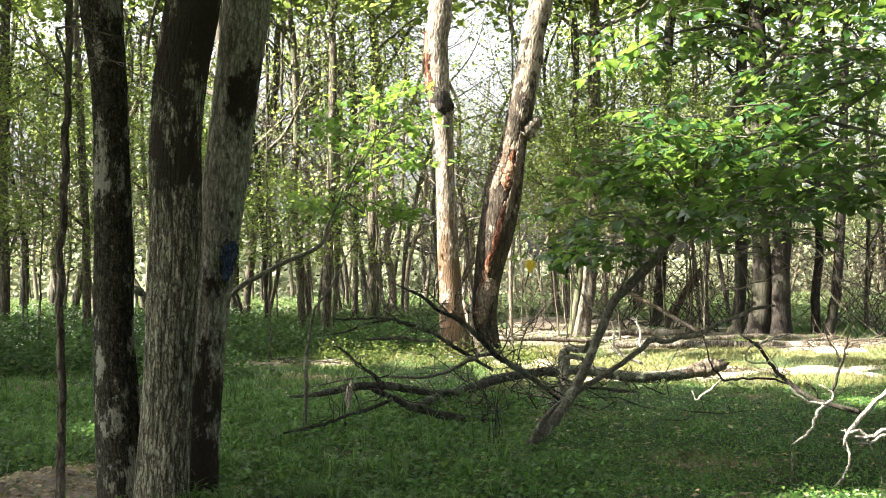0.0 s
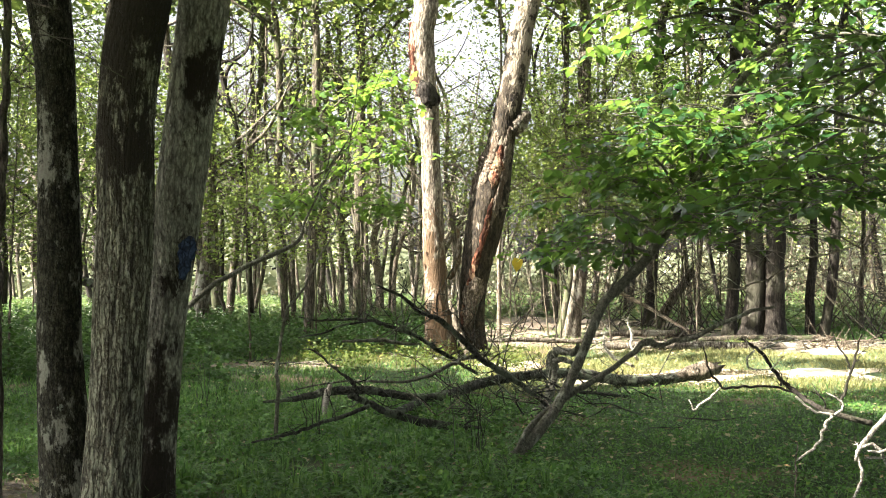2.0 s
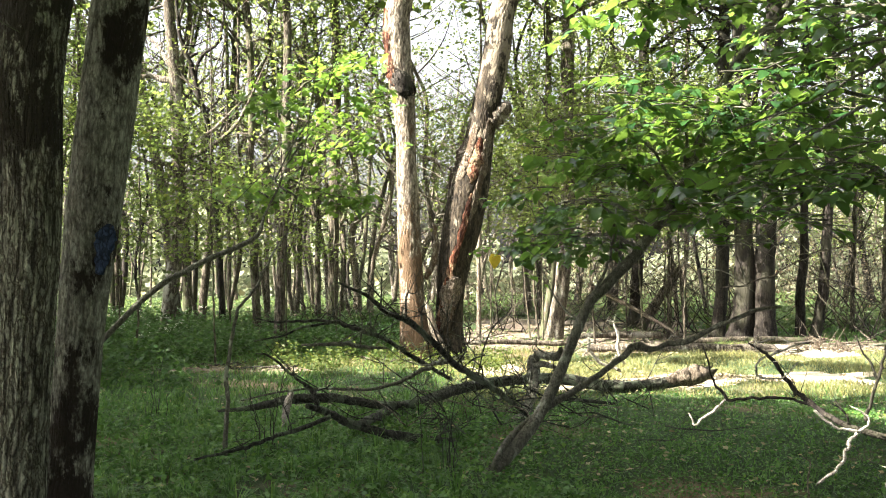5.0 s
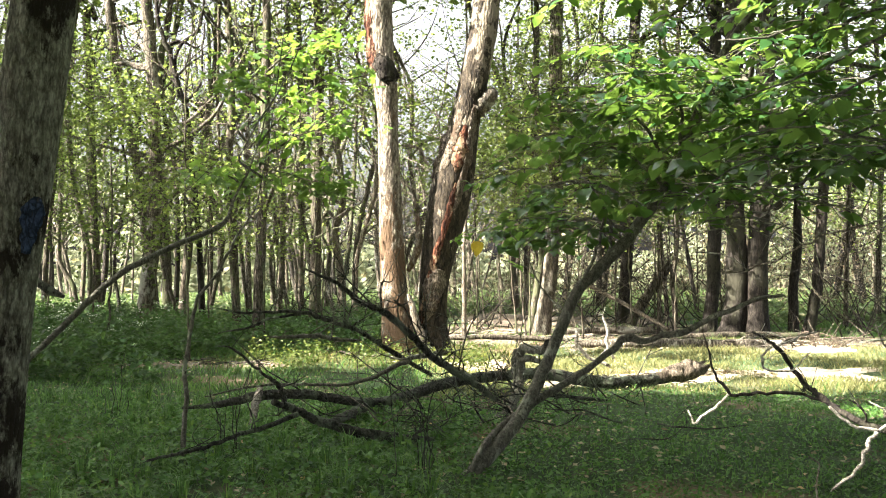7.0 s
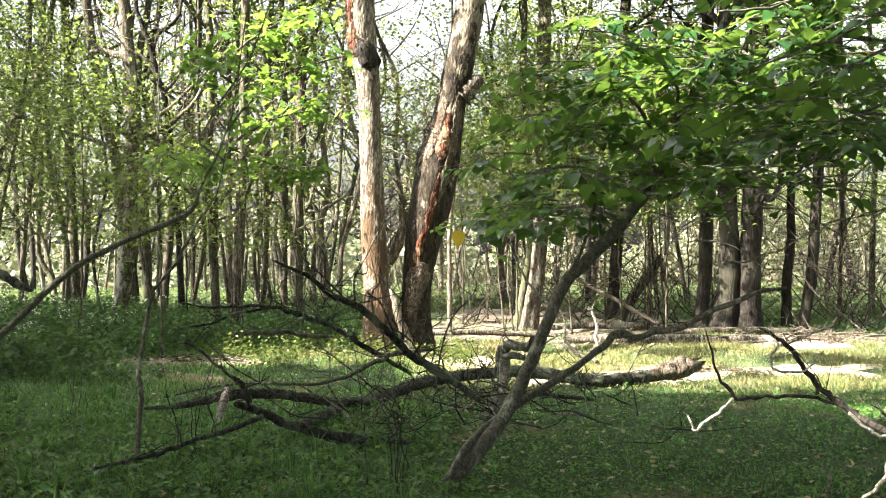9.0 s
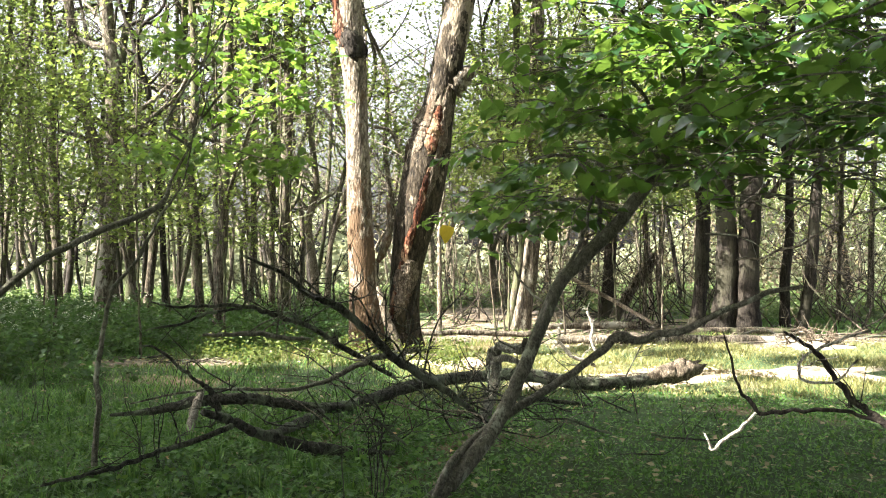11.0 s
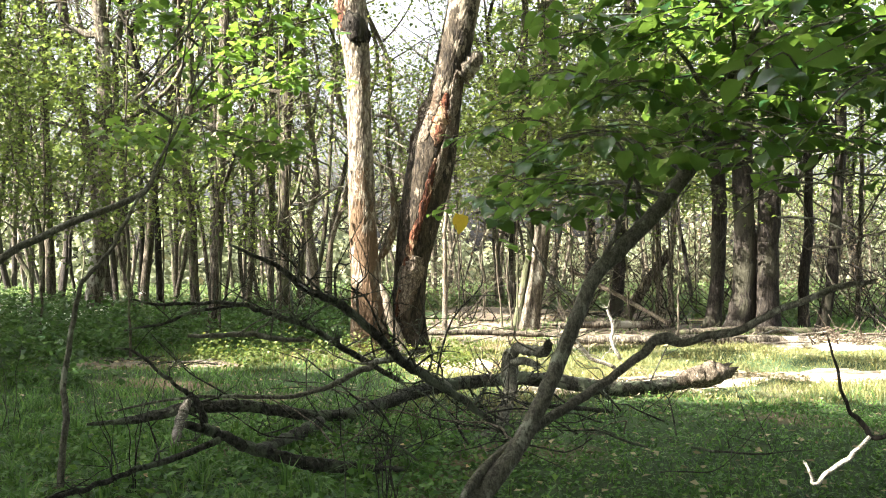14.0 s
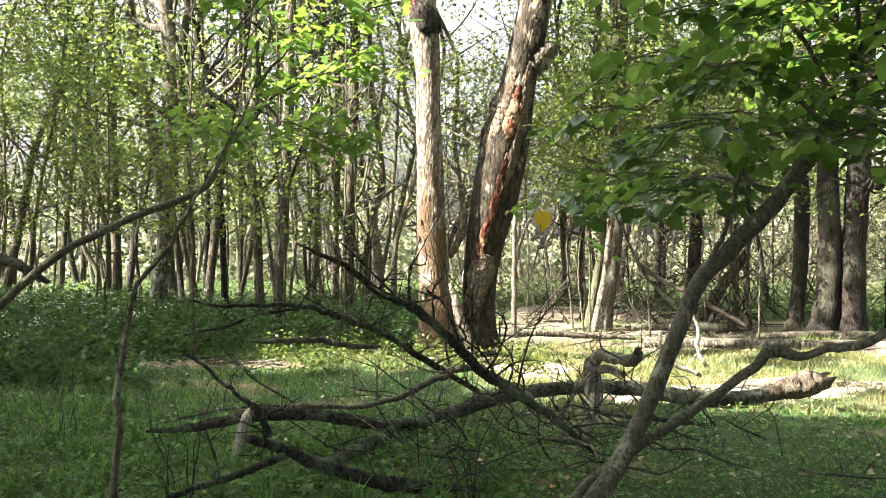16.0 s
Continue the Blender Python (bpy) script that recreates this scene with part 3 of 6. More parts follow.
    snags = [[(-0.97, 19.70, 1.46, 0.049), (-0.84, 19.70, 1.71, 0.069), (-0.77, 19.70, 2.05, 0.059), (-0.80, 19.70, 2.44, 0.034)],
             [(-1.05, 19.60, 3.64, 0.022), (-0.78, 19.60, 3.58, 0.027), (-0.62, 19.60, 3.31, 0.016)]]
    for k, snag in enumerate(snags):
        V, Q, T = tube(snag, 14, 8, 0.1, seed=50 + k, broken=0.05)
        under(t, "snag", quick_mesh("snag", V, [Q, T], BARK_DEAD))


dead_tree()


def stick(name, pts, mat, label, category="branch", n=28, sides=10, seed=0, broken=0.06, kink=0.008, twigs=0, twig_len=0.5, ridges=0.0, up=0.2):
    """A loose branch: one mesh of the limb, with side twigs as parts."""
    c = spline(pts, 40)
    base = c[int(np.argmin(c[:, 2]))]
    o = thing(name, tuple(float(v) for v in base[:3]), label, category)
    V, Q, T = tube(pts, n, sides, 0.06, ridges, broken, seed, kink)
    under(o, "limb", quick_mesh("limb", V, [Q, T], mat))
    g = np.random.default_rng(seed + 500)
    for k in range(twigs):
        u = c[g.integers(4, 38)]
        d = g.normal(0, 1, 3)
        d[2] = abs(d[2]) * 0.7 + up
        d /= np.linalg.norm(d)
        L = twig_len * g.uniform(0.3, 0.95)
        p0 = u[:3]
        w = g.normal(0, 0.12, (3, 3)) * L
        p1, p2 = p0 + d * L * 0.45 + w[0], p0 + d * L * 0.75 + w[0] + w[1]
        p3 = p2 + (d * 0.35 + g.normal(0, 0.2, 3)) * L
        r = min(u[3] * 0.4, 0.009)
        tw = [tube([(*p0, r), (*p1, r * 0.75), (*p2, r * 0.5), (*p3, 0.0015)], 12, 5, 0.05, seed=seed + k, kink=0.006)]
        for q in range(3):
            e = p1 + (p2 - p1) * g.uniform(0, 0.7)
            tw.append(tube([(*e, r * 0.5), (*(e + (d + g.normal(0, 0.7, 3)) * L * 0.35), 0.0015)], 5, 4, 0.05, seed=seed + k))
        V, F = join(tw)
        under(o, "twig", quick_mesh("twig", V, F, mat))
    return o


# ---- leaning broad-leaved tree ----
def broad_leaf(seed, size):
    """A heart-shaped leaf with a pointed tip, folded a little along its rib, with a stalk."""
    g = np.random.default_rng(seed)
    ys = np.array([0.0, 0.12, 0.32, 0.55, 0.78, 1.0])
    ws = np.array([0.06, 0.34, 0.42, 0.36, 0.19, 0.0]) * g.uniform(0.9, 1.1)
    V = []
    for y, w in zip(ys, ws):
        back = -0.08 if y == 0.12 else 0
        bend = -0.28 * y * y * g.uniform(0.6, 1.2)
        V += [(-w, y + back * 1.2, bend + 0.22 * w + g.normal(0, 0.015)), (0, y, bend), (w, y + back * 1.2, bend + 0.22 * w + g.normal(0, 0.015))]
    F = []
    for i in range(5):
        a = 3 * i
        F += [(a, a + 1, a + 4, a + 3), (a + 1, a + 2, a + 5, a + 4)]
    V = np.array(V) * size
    V[:, 1] += size * 0.3
    o = len(V)
    V = np.vstack([V, [(-0.004, 0, 0), (0.004, 0, 0), (0.004, size * 0.32, 0), (-0.004, size * 0.32, 0)]])
    F.append((o, o + 1, o + 2, o + 3))
    return V, np.array(F)


def lean_tree():
    t = thing("leaning_tree", (-0.62, 8.70, 0), "slender leaning tree with smooth grey bark and broad green leaves", "tree")
    trunk = [(-0.67, 8.62, -0.12, 0.050), (-0.62, 8.70, -0.05, 0.050), (-0.52, 8.75, 0.04, 0.049), (-0.37, 8.85, 0.18, 0.050), (-0.23, 8.95, 0.33, 0.048), (-0.14, 9.00, 0.46, 0.049), (-0.04, 9.05, 0.64, 0.048), (0.04, 9.10, 0.80, 0.046), (0.12, 9.15, 0.97, 0.044), (0.20, 9.20, 1.14, 0.045), (0.28, 9.25, 1.29, 0.045), (0.41, 9.30, 1.41, 0.046), (0.56, 9.35, 1.55, 0.046), (0.71, 9.40, 1.69, 0.046), (0.80, 9.40, 1.81, 0.044), (0.93, 9.45, 1.97, 0.043), (1.07, 9.50, 2.15, 0.039), (1.18, 9.50, 2.36, 0.038), (1.29, 9.55, 2.59, 0.038), (1.42, 9.60, 2.90, 0.036), (1.57, 9.70, 3.20, 0.034), (1.75, 9.80, 3.46, 0.033), (1.98, 9.90, 3.70, 0.031)] + [(2.32, 10.00, 4.07, 0.032), (2.58, 10.10, 4.57, 0.021)]
    V, Q, T = tube(trunk, 180, 32, 0.03, 0.002, seed=60, flare=0.2, kink=0.004)
    under(t, "trunk", quick_mesh("trunk", V, [Q, T], BARK_LEAN))
    limbs = [
        [(-0.60, 8.68, -0.01, 0.024), (-0.52, 8.72, 0.14, 0.026), (-0.38, 8.90, 0.27, 0.027), (-0.20, 9.00, 0.39, 0.025), (0.06, 9.15, 0.52, 0.026), (0.27, 9.25, 0.63, 0.026), (0.46, 9.30, 0.74, 0.026), (0.62, 9.30, 0.88, 0.028), (0.71, 9.30, 0.92, 0.033), (0.83, 9.25, 0.90, 0.024), (0.97, 9.20, 0.95, 0.024), (1.09, 9.15, 0.98, 0.024), (1.26, 9.10, 1.06, 0.022), (1.45, 9.00, 1.16, 0.020), (1.59, 8.90, 1.23, 0.016), (1.75, 8.80, 1.26, 0.012)],
        [(0.56, 9.38, 1.55, 0.018), (0.60, 9.50, 1.80, 0.016), (0.55, 9.60, 2.02, 0.013), (0.42, 9.70, 2.22, 0.009)],
        [(0.26, 9.22, 1.26, 0.015), (0.42, 9.30, 1.55, 0.014), (0.50, 9.35, 1.80, 0.011), (0.55, 9.40, 2.10, 0.007)],
        [(0.20, 9.18, 1.12, 0.010), (0.02, 9.40, 1.32, 0.008), (-0.08, 9.60, 1.60, 0.006), (-0.20, 9.70, 1.78, 0.004)],
        [(2.33, 8.00, 1.90, 0.005), (2.07, 8.00, 1.75, 0.006), (1.76, 8.00, 1.68, 0.006), (1.53, 8.00, 1.57, 0.006), (1.23, 8.00, 1.45, 0.006), (1.06, 8.00, 1.43, 0.005)],
    ]
    leafy = [
        [(0.73, 9.35, 1.76, 0.016), (0.55, 9.90, 1.88, 0.014), (0.25, 10.50, 1.87, 0.010), (-0.24, 11.20, 1.75, 0.009)],
        [(0.87, 9.40, 1.90, 0.016), (0.65, 9.80, 2.13, 0.013), (0.39, 10.30, 2.24, 0.010), (0.08, 10.80, 2.17, 0.009)],
        [(1.03, 9.50, 2.13, 0.017), (0.76, 9.60, 2.40, 0.013), (0.50, 10.00, 2.56, 0.010), (0.24, 10.40, 2.56, 0.008)],
        [(1.10, 9.55, 2.27, 0.017), (0.82, 9.40, 2.66, 0.013), (0.53, 9.20, 2.75, 0.009), (0.24, 9.40, 2.72, 0.007)],
        [(1.19, 9.60, 2.44, 0.017), (1.13, 9.30, 2.79, 0.013), (0.86, 9.00, 2.86, 0.009), (0.57, 8.90, 2.86, 0.007)],
        [(1.21, 9.60, 2.48, 0.017), (1.28, 9.20, 2.81, 0.012), (1.35, 8.90, 2.88, 0.008), (1.48, 8.70, 2.85, 0.007)],
        [(0.99, 9.50, 2.06, 0.017), (1.24, 9.10, 2.10, 0.012), (1.44, 8.70, 2.06, 0.008), (1.63, 8.30, 1.94, 0.006)],
        [(1.10, 9.55, 2.27, 0.017), (1.31, 9.10, 2.42, 0.012), (1.50, 8.60, 2.39, 0.008), (1.73, 8.10, 2.25, 0.006)],
        [(0.92, 9.45, 1.96, 0.015), (1.06, 9.00, 1.92, 0.010), (1.24, 8.70, 1.96, 0.008), (1.41, 8.30, 1.91, 0.006)],
        [(1.95, 7.60, 2.69, 0.012), (1.41, 7.20, 2.43, 0.009), (1.11, 7.00, 2.26, 0.006), (0.81, 6.80, 2.20, 0.003)],
        [(2.29, 7.80, 2.34, 0.013), (1.64, 7.40, 2.11, 0.009), (1.25, 7.10, 1.95, 0.006), (0.94, 6.90, 1.93, 0.003)],
        [(1.71, 9.85, 3.41, 0.027), (2.07, 9.30, 3.18, 0.021), (2.26, 8.70, 3.30, 0.015), (2.44, 8.20, 3.32, 0.009)],
        [(1.99, 9.95, 3.73, 0.025), (2.29, 9.60, 3.79, 0.019), (2.52, 9.10, 3.78, 0.013), (2.80, 8.60, 3.61, 0.010)],
        [(2.21, 10.00, 3.99, 0.025), (1.68, 9.70, 4.13, 0.019), (1.06, 9.40, 4.01, 0.013), (0.55, 9.20, 3.81, 0.010)],
        [(2.32, 10.00, 4.10, 0.025), (1.98, 9.80, 4.65, 0.019), (1.34, 9.40, 4.80, 0.013), (0.67, 9.20, 4.78, 0.010)],
        [(1.64, 9.80, 3.23, 0.024), (1.87, 9.20, 2.73, 0.018), (2.15, 8.70, 2.47, 0.012), (2.46, 8.20, 2.23, 0.009)],
        [(2.58, 10.10, 4.57, 0.022), (2.75, 9.40, 4.58, 0.016), (2.82, 8.60, 4.39, 0.010), (2.91, 8.00, 4.11, 0.007)],
        [(2.32, 10.00, 4.07, 0.020), (2.60, 8.40, 3.38, 0.015), (1.96, 8.00, 2.91, 0.010), (1.49, 7.80, 2.70, 0.008), (1.11, 7.80, 2.56, 0.005)],
        [(2.07, 9.30, 3.18, 0.018), (2.73, 8.30, 2.73, 0.015), (2.21, 8.00, 2.46, 0.010), (1.69, 7.80, 2.27, 0.008), (1.35, 7.80, 2.19, 0.005)],
        [(2.58, 10.10, 4.57, 0.020), (2.71, 9.00, 3.75, 0.016), (2.17, 8.80, 3.41, 0.012), (1.65, 8.60, 3.16, 0.010), (1.23, 8.60, 3.12, 0.006)],
    ]
    for k, pts in enumerate(limbs + leafy):
        V, Q, T = tube(pts, 80 if k == 0 else 34, 18 if k == 0 else 9, 0.05, 0.0, seed=70 + k, kink=0.010)
        under(t, "limb", quick_mesh("limb", V, [Q, T], BARK_PALE if k == 4 else BARK_LEAN))
    # sprays of leaves along the limbs, in level tiers
    g = np.random.default_rng(77)
    sprays = []
    for k, pts in enumerate(leafy):
        c = spline(pts, 60)
        for q in range(26 if k < 9 else (13 if k < 11 else (26 if k < 17 else 11))):
            u = c[g.integers(14, 60), :3]
            sprays.append(u + g.normal(0, 1, 3) * ((0.20, 0.36, 0.10) if k < 3 else (0.26, 0.42, 0.15)))
    for q in range(150):
        y = g.uniform(8.0, 12.0)
        sprays.append(np.array([g.uniform(2.0, 5.6), y, g.uniform(2.7, 5.6)]))
    twigs, leaves = [], []
    for p in sprays:
        a = g.uniform(0, 6.28)
        d = np.array([math.cos(a), math.sin(a), g.normal(-0.1, 0.15)])
        L = g.uniform(0.35, 0.7)
        p = np.array(p)
        mid, end = p + d * L * 0.5 + (0, 0, 0.03), p + d * L - (0, 0, 0.06)
        twigs.append(tube([(*p, 0.006), (*mid, 0.004), (*end, 0.002)], 6, 5, 0.03))
        m = 9
        for i in range(m):
            f = (i + 0.5) / m
            b = p + (end - p) * f
            yaw = a - math.pi / 2 + (1 if i % 2 else -1) * g.uniform(0.5, 1.1) * (1 - 0.6 * f)
            leaves.append((b, yaw, g.normal(-0.20, 0.26), g.normal(0, 0.28), g.uniform(0.6, 1.25)))
    V, F = join(twigs)
    under(t, "branchwork", quick_mesh("branchwork", V, F, BARK_LEAN))["kind"] = "stuff"
    shapes = [broad_leaf(k, 0.118) for k in range(6)]
    keep = [lf for lf in leaves if lf[0][2] > g.normal(0.04, 0.09) + (1.95 if lf[0][1] < 8 else (1.9 if lf[0][0] > 0.6 else 1.54)) and not in_gap(lf[0][None])[0]]
    near = sorted(range(len(keep)), key=lambda i: keep[i][0][1])
    single, rest = set(near[:300]), near[300:]
    V, F, o = [], [], 0
    for i in rest:
        b, yaw, pitch, roll, s = keep[i]
        m = np.array(Euler((pitch, roll, yaw)).to_matrix()) * s
        v, f = shapes[i % 6]
        V.append(v @ m.T + b), F.append(f + o)
        o += len(v)
    fo = under(t, "foliage", quick_mesh("foliage", np.vstack(V), np.vstack(F), LEAF_BROAD_MANY), "broad heart-shaped green leaves")
    fo["kind"] = "stuff"
    meshes = [quick_mesh("leaf", v, f, LEAF_BROAD) for v, f in shapes]
    base = Vector(t.location)
    for i in single:
        b, yaw, pitch, roll, s = keep[i]
        lf = part("leaf", meshes[i % 6], t)
        lf.matrix_basis = Matrix.LocRotScale(Vector(b) - base, Euler((pitch, roll, yaw)), (s, s, s))
    v, f = broad_leaf(9, 0.15)
    yl = part("leaf", quick_mesh("leaf", v, f, LEAF_YELLOW), t, "yellow withered leaf")
    yl.matrix_basis = Matrix.LocRotScale(Vector((-0.33, 11.20, 1.78)) - base, Euler((-1.3, 0.2, 0.4)), (1, 1, 1))


lean_tree()

# ---- fallen tree and tangle of dead branches ----
stick("fallen_log", [(-3.25, 11.60, 0.13, 0.011), (-2.89, 11.70, 0.15, 0.032), (-2.53, 11.80, 0.22, 0.046), (-2.12, 11.90, 0.22, 0.050), (-1.85, 12.00, 0.17, 0.050), (-1.56, 12.10, 0.11, 0.047), (-1.33, 12.30, 0.08, 0.048), (-1.03, 12.80, 0.09, 0.051), (-0.65, 13.30, 0.15, 0.058), (-0.18, 13.70, 0.19, 0.065), (0.24, 13.80, 0.22, 0.068), (0.66, 13.80, 0.21, 0.070), (1.01, 13.80, 0.15, 0.075), (1.37, 13.80, 0.11, 0.075), (1.75, 13.90, 0.11, 0.071), (2.20, 14.00, 0.15, 0.072), (2.41, 14.00, 0.18, 0.062)], WOOD_DEAD, "dark barked fallen trunk lying across the grass", "log", 150, 22, 100, 0.12, 0.010, 12, 0.8, 0.010)
stick("fallen_log", [(2.00, 13.95, 0.14, 0.054), (2.20, 13.95, 0.19, 0.096), (2.38, 13.95, 0.23, 0.120), (2.54, 14.00, 0.24, 0.084)], WOOD_BLEACHED, "bleached broken end of a fallen trunk in sun", "log", 26, 16, 101, 0.18, 0.015, ridges=0.03)
stick("fallen_branch", [(-1.47, 12.10, 0.06, 0.049), (-1.61, 11.40, 0.07, 0.046), (-1.71, 10.80, 0.09, 0.038), (-1.78, 10.10, 0.17, 0.031)], WOOD_DEAD, "dark forked branch of the fallen tree", "branch", 40, 14, 102, ridges=0.006)
stick("fallen_branch", [(-2.11, 9.45, 0.43, 0.024), (-2.02, 9.54, 0.39, 0.030), (-1.94, 9.63, 0.34, 0.033), (-1.76, 9.71, 0.24, 0.036), (-1.50, 9.80, 0.15, 0.039), (-1.35, 9.89, 0.10, 0.039), (-1.12, 9.97, 0.06, 0.036), (-0.97, 10.06, 0.03, 0.030), (-0.84, 10.15, 0.02, 0.018)], WOOD_DEAD, "thick dark branch lying in the grass", "branch", 80, 16, 103, twigs=6, ridges=0.006)
stick("fallen_branch", [(-2.58, 9.70, 0.86, 0.006), (-2.46, 9.72, 0.84, 0.009), (-2.32, 9.73, 0.72, 0.012), (-2.19, 9.75, 0.61, 0.014), (-2.11, 9.77, 0.55, 0.019), (-2.07, 9.78, 0.47, 0.022), (-2.05, 9.80, 0.36, 0.021)], WOOD_DEAD, "dark curved branch rising from a thicker one", "branch", 50, 12, 133, twigs=4, twig_len=0.35)
stick("fallen_branch", [(-1.92, 9.50, 0.33, 0.021), (-2.17, 9.30, 0.25, 0.019), (-2.33, 9.10, 0.23, 0.017), (-2.51, 8.90, 0.18, 0.015), (-2.70, 8.70, 0.16, 0.013), (-2.85, 8.50, 0.15, 0.009)], WOOD_DEAD, "thin dark branch sloping down to the grass", "branch", 50, 9, 104, twigs=6, twig_len=0.4)
stick("birch_stub", [(-2.49, 10.95, -0.03, 0.030), (-2.52, 11.40, 0.09, 0.039), (-2.53, 11.65, 0.18, 0.042), (-2.51, 11.80, 0.28, 0.036)], BARK_STUB, "pale barked broken stub leaning on the fallen trunk", "stump", 24, 14, 105, 0.05)
stick("dead_branch", [(-1.89, 9.70, 1.49, 0.006), (-1.72, 9.80, 1.41, 0.013), (-1.60, 9.90, 1.34, 0.016), (-1.46, 10.00, 1.22, 0.023), (-1.35, 10.10, 1.16, 0.026), (-1.20, 10.20, 1.08, 0.031), (-1.04, 10.30, 0.93, 0.031), (-0.92, 10.40, 0.80, 0.031), (-0.80, 10.50, 0.67, 0.031), (-0.63, 10.60, 0.56, 0.031), (-0.42, 10.70, 0.42, 0.031), (-0.20, 10.80, 0.25, 0.024), (-0.06, 10.90, 0.12, 0.017)], WOOD_DEAD, "long dark dead branch slanting over the fallen trunk", "branch", 90, 14, 106, twigs=20, twig_len=0.85, ridges=0.004)
stick("dead_branch", [(-2.75, 10.80, 1.13, 0.006), (-2.54, 10.89, 1.08, 0.011), (-2.34, 10.98, 1.09, 0.013), (-1.97, 11.07, 1.07, 0.018), (-1.81, 11.16, 1.00, 0.020), (-1.59, 11.24, 0.93, 0.022), (-1.42, 11.33, 0.83, 0.023), (-1.24, 11.42, 0.71, 0.023), (-1.06, 11.51, 0.59, 0.023), (-0.83, 11.60, 0.45, 0.021)], WOOD_DEAD, "long thin dead branch arching over the grass", "branch", 80, 10, 107, twigs=20, twig_len=0.75)
stick("dead_branch", [(-2.23, 10.20, 0.90, 0.012), (-2.06, 10.22, 0.90, 0.016), (-1.83, 10.25, 0.90, 0.020), (-1.66, 10.28, 0.87, 0.020), (-1.48, 10.30, 0.86, 0.012)], BARK_LEAN, "short level dead branch with a grey tip", "branch", 30, 9, 108, twigs=4)
stick("dead_branch", [(-2.85, 10.60, 0.35, 0.006), (-2.45, 10.63, 0.43, 0.010), (-2.05, 10.67, 0.45, 0.013), (-1.64, 10.70, 0.44, 0.015), (-1.34, 10.73, 0.50, 0.019), (-1.13, 10.77, 0.60, 0.021), (-0.99, 10.80, 0.66, 0.023), (-0.84, 10.83, 0.68, 0.026), (-0.69, 10.87, 0.60, 0.026), (-0.49, 10.90, 0.49, 0.022)], BARK_LEAN, "long thin grey branch curving over the trunk", "branch", 70, 10, 109, twigs=8)
stick("dead_branch", [(-2.71, 10.50, 0.92, 0.006), (-2.48, 10.57, 0.96, 0.010), (-2.25, 10.63, 1.04, 0.012), (-2.05, 10.70, 1.07, 0.010)], WOOD_DEAD, "thin dark dead branch over the grass", "branch", 24, 7, 110, twigs=4)
stick("dead_branch", [(0.28, 12.60, 0.13, 0.013), (0.61, 12.70, 0.08, 0.021), (0.84, 12.80, 0.05, 0.024), (1.17, 12.85, 0.00, 0.019), (1.44, 12.90, -0.06, 0.011)], WOOD_DEAD, "long dark stick lying in the grass", "branch", 30, 9, 112, twigs=3, twig_len=0.3)
snag = stick("broken_snag", [(-0.33, 11.40, -0.05, 0.037), (-0.17, 11.60, -0.05, 0.056), (-0.01, 11.90, -0.00, 0.063), (0.10, 12.30, 0.10, 0.056), (0.15, 12.50, 0.23, 0.062), (0.19, 12.70, 0.39, 0.071), (0.20, 12.80, 0.52, 0.067), (0.23, 12.60, 0.60, 0.052), (0.26, 12.10, 0.64, 0.045), (0.28, 11.60, 0.66, 0.040), (0.29, 11.30, 0.69, 0.046), (0.30, 11.20, 0.74, 0.034)], BARK_LEAN, "elbow-shaped broken mossy snag on the fallen trunk", "snag", 90, 20, 113, 0.08, 0.016, 5, 0.4, 0.016)
V, Q, T = tube([(0.21, 12.70, 0.47, 0.048), (0.29, 12.50, 0.51, 0.036), (0.38, 12.30, 0.49, 0.025)], 16, 12, 0.1, 0.01, 0.04, 134)
under(snag, "stub", quick_mesh("stub", V, [Q, T], BARK_LEAN))
stick("dead_branch", [(-0.97, 19.10, 1.08, 0.028), (-0.90, 19.10, 0.85, 0.066), (-0.83, 19.10, 0.56, 0.076), (-0.71, 19.10, 0.28, 0.076), (-0.57, 19.10, -0.06, 0.066)], BARK_PALE, "pale split branch leaning at the dead tree's foot", "branch", 30, 12, 114, 0.3, ridges=0.012)
stick("dead_branch", [(1.20, 15.00, 0.66, 0.016), (1.22, 15.00, 0.48, 0.020), (1.36, 15.00, 0.32, 0.023), (1.61, 15.00, 0.21, 0.020)], WOOD_SUNLIT, "bleached curved branch in the sunny grass", "branch", 24, 8, 115, twigs=3, twig_len=0.4)
stick("dead_branch", [(1.55, 15.00, 0.85, 0.013), (1.61, 15.00, 0.66, 0.020), (1.60, 15.00, 0.48, 0.020), (1.68, 15.00, 0.32, 0.020)], WOOD_SUNLIT, "white forked dead branch standing from the grass", "branch", 24, 8, 128, twigs=3, twig_len=0.3)
stick("dead_branch", [(3.38, 28.00, 1.22, 0.060), (3.73, 27.00, 0.94, 0.058), (4.16, 26.00, 0.64, 0.055), (4.63, 24.00, 0.18, 0.039)], WOOD_BLEACHED, "bleached pole leaning over the litter", "branch", 20, 8, 117)
stick("fallen_log", [(2.54, 24.50, 0.13, 0.054), (3.44, 24.50, 0.14, 0.071), (4.35, 24.50, 0.14, 0.071)], BARK_GREY, "short grey log lying in leaf litter", "log", 24, 12, 118)
stick("fallen_log", [(2.25, 21.60, 0.05, 0.078), (3.77, 21.30, 0.06, 0.092), (5.25, 21.00, 0.05, 0.091), (6.73, 20.80, 0.04, 0.080), (8.40, 20.60, 0.02, 0.064)], BARK_GREY, "long grey log lying along the clearing's edge", "log", 60, 12, 119, twigs=6, twig_len=0.6)
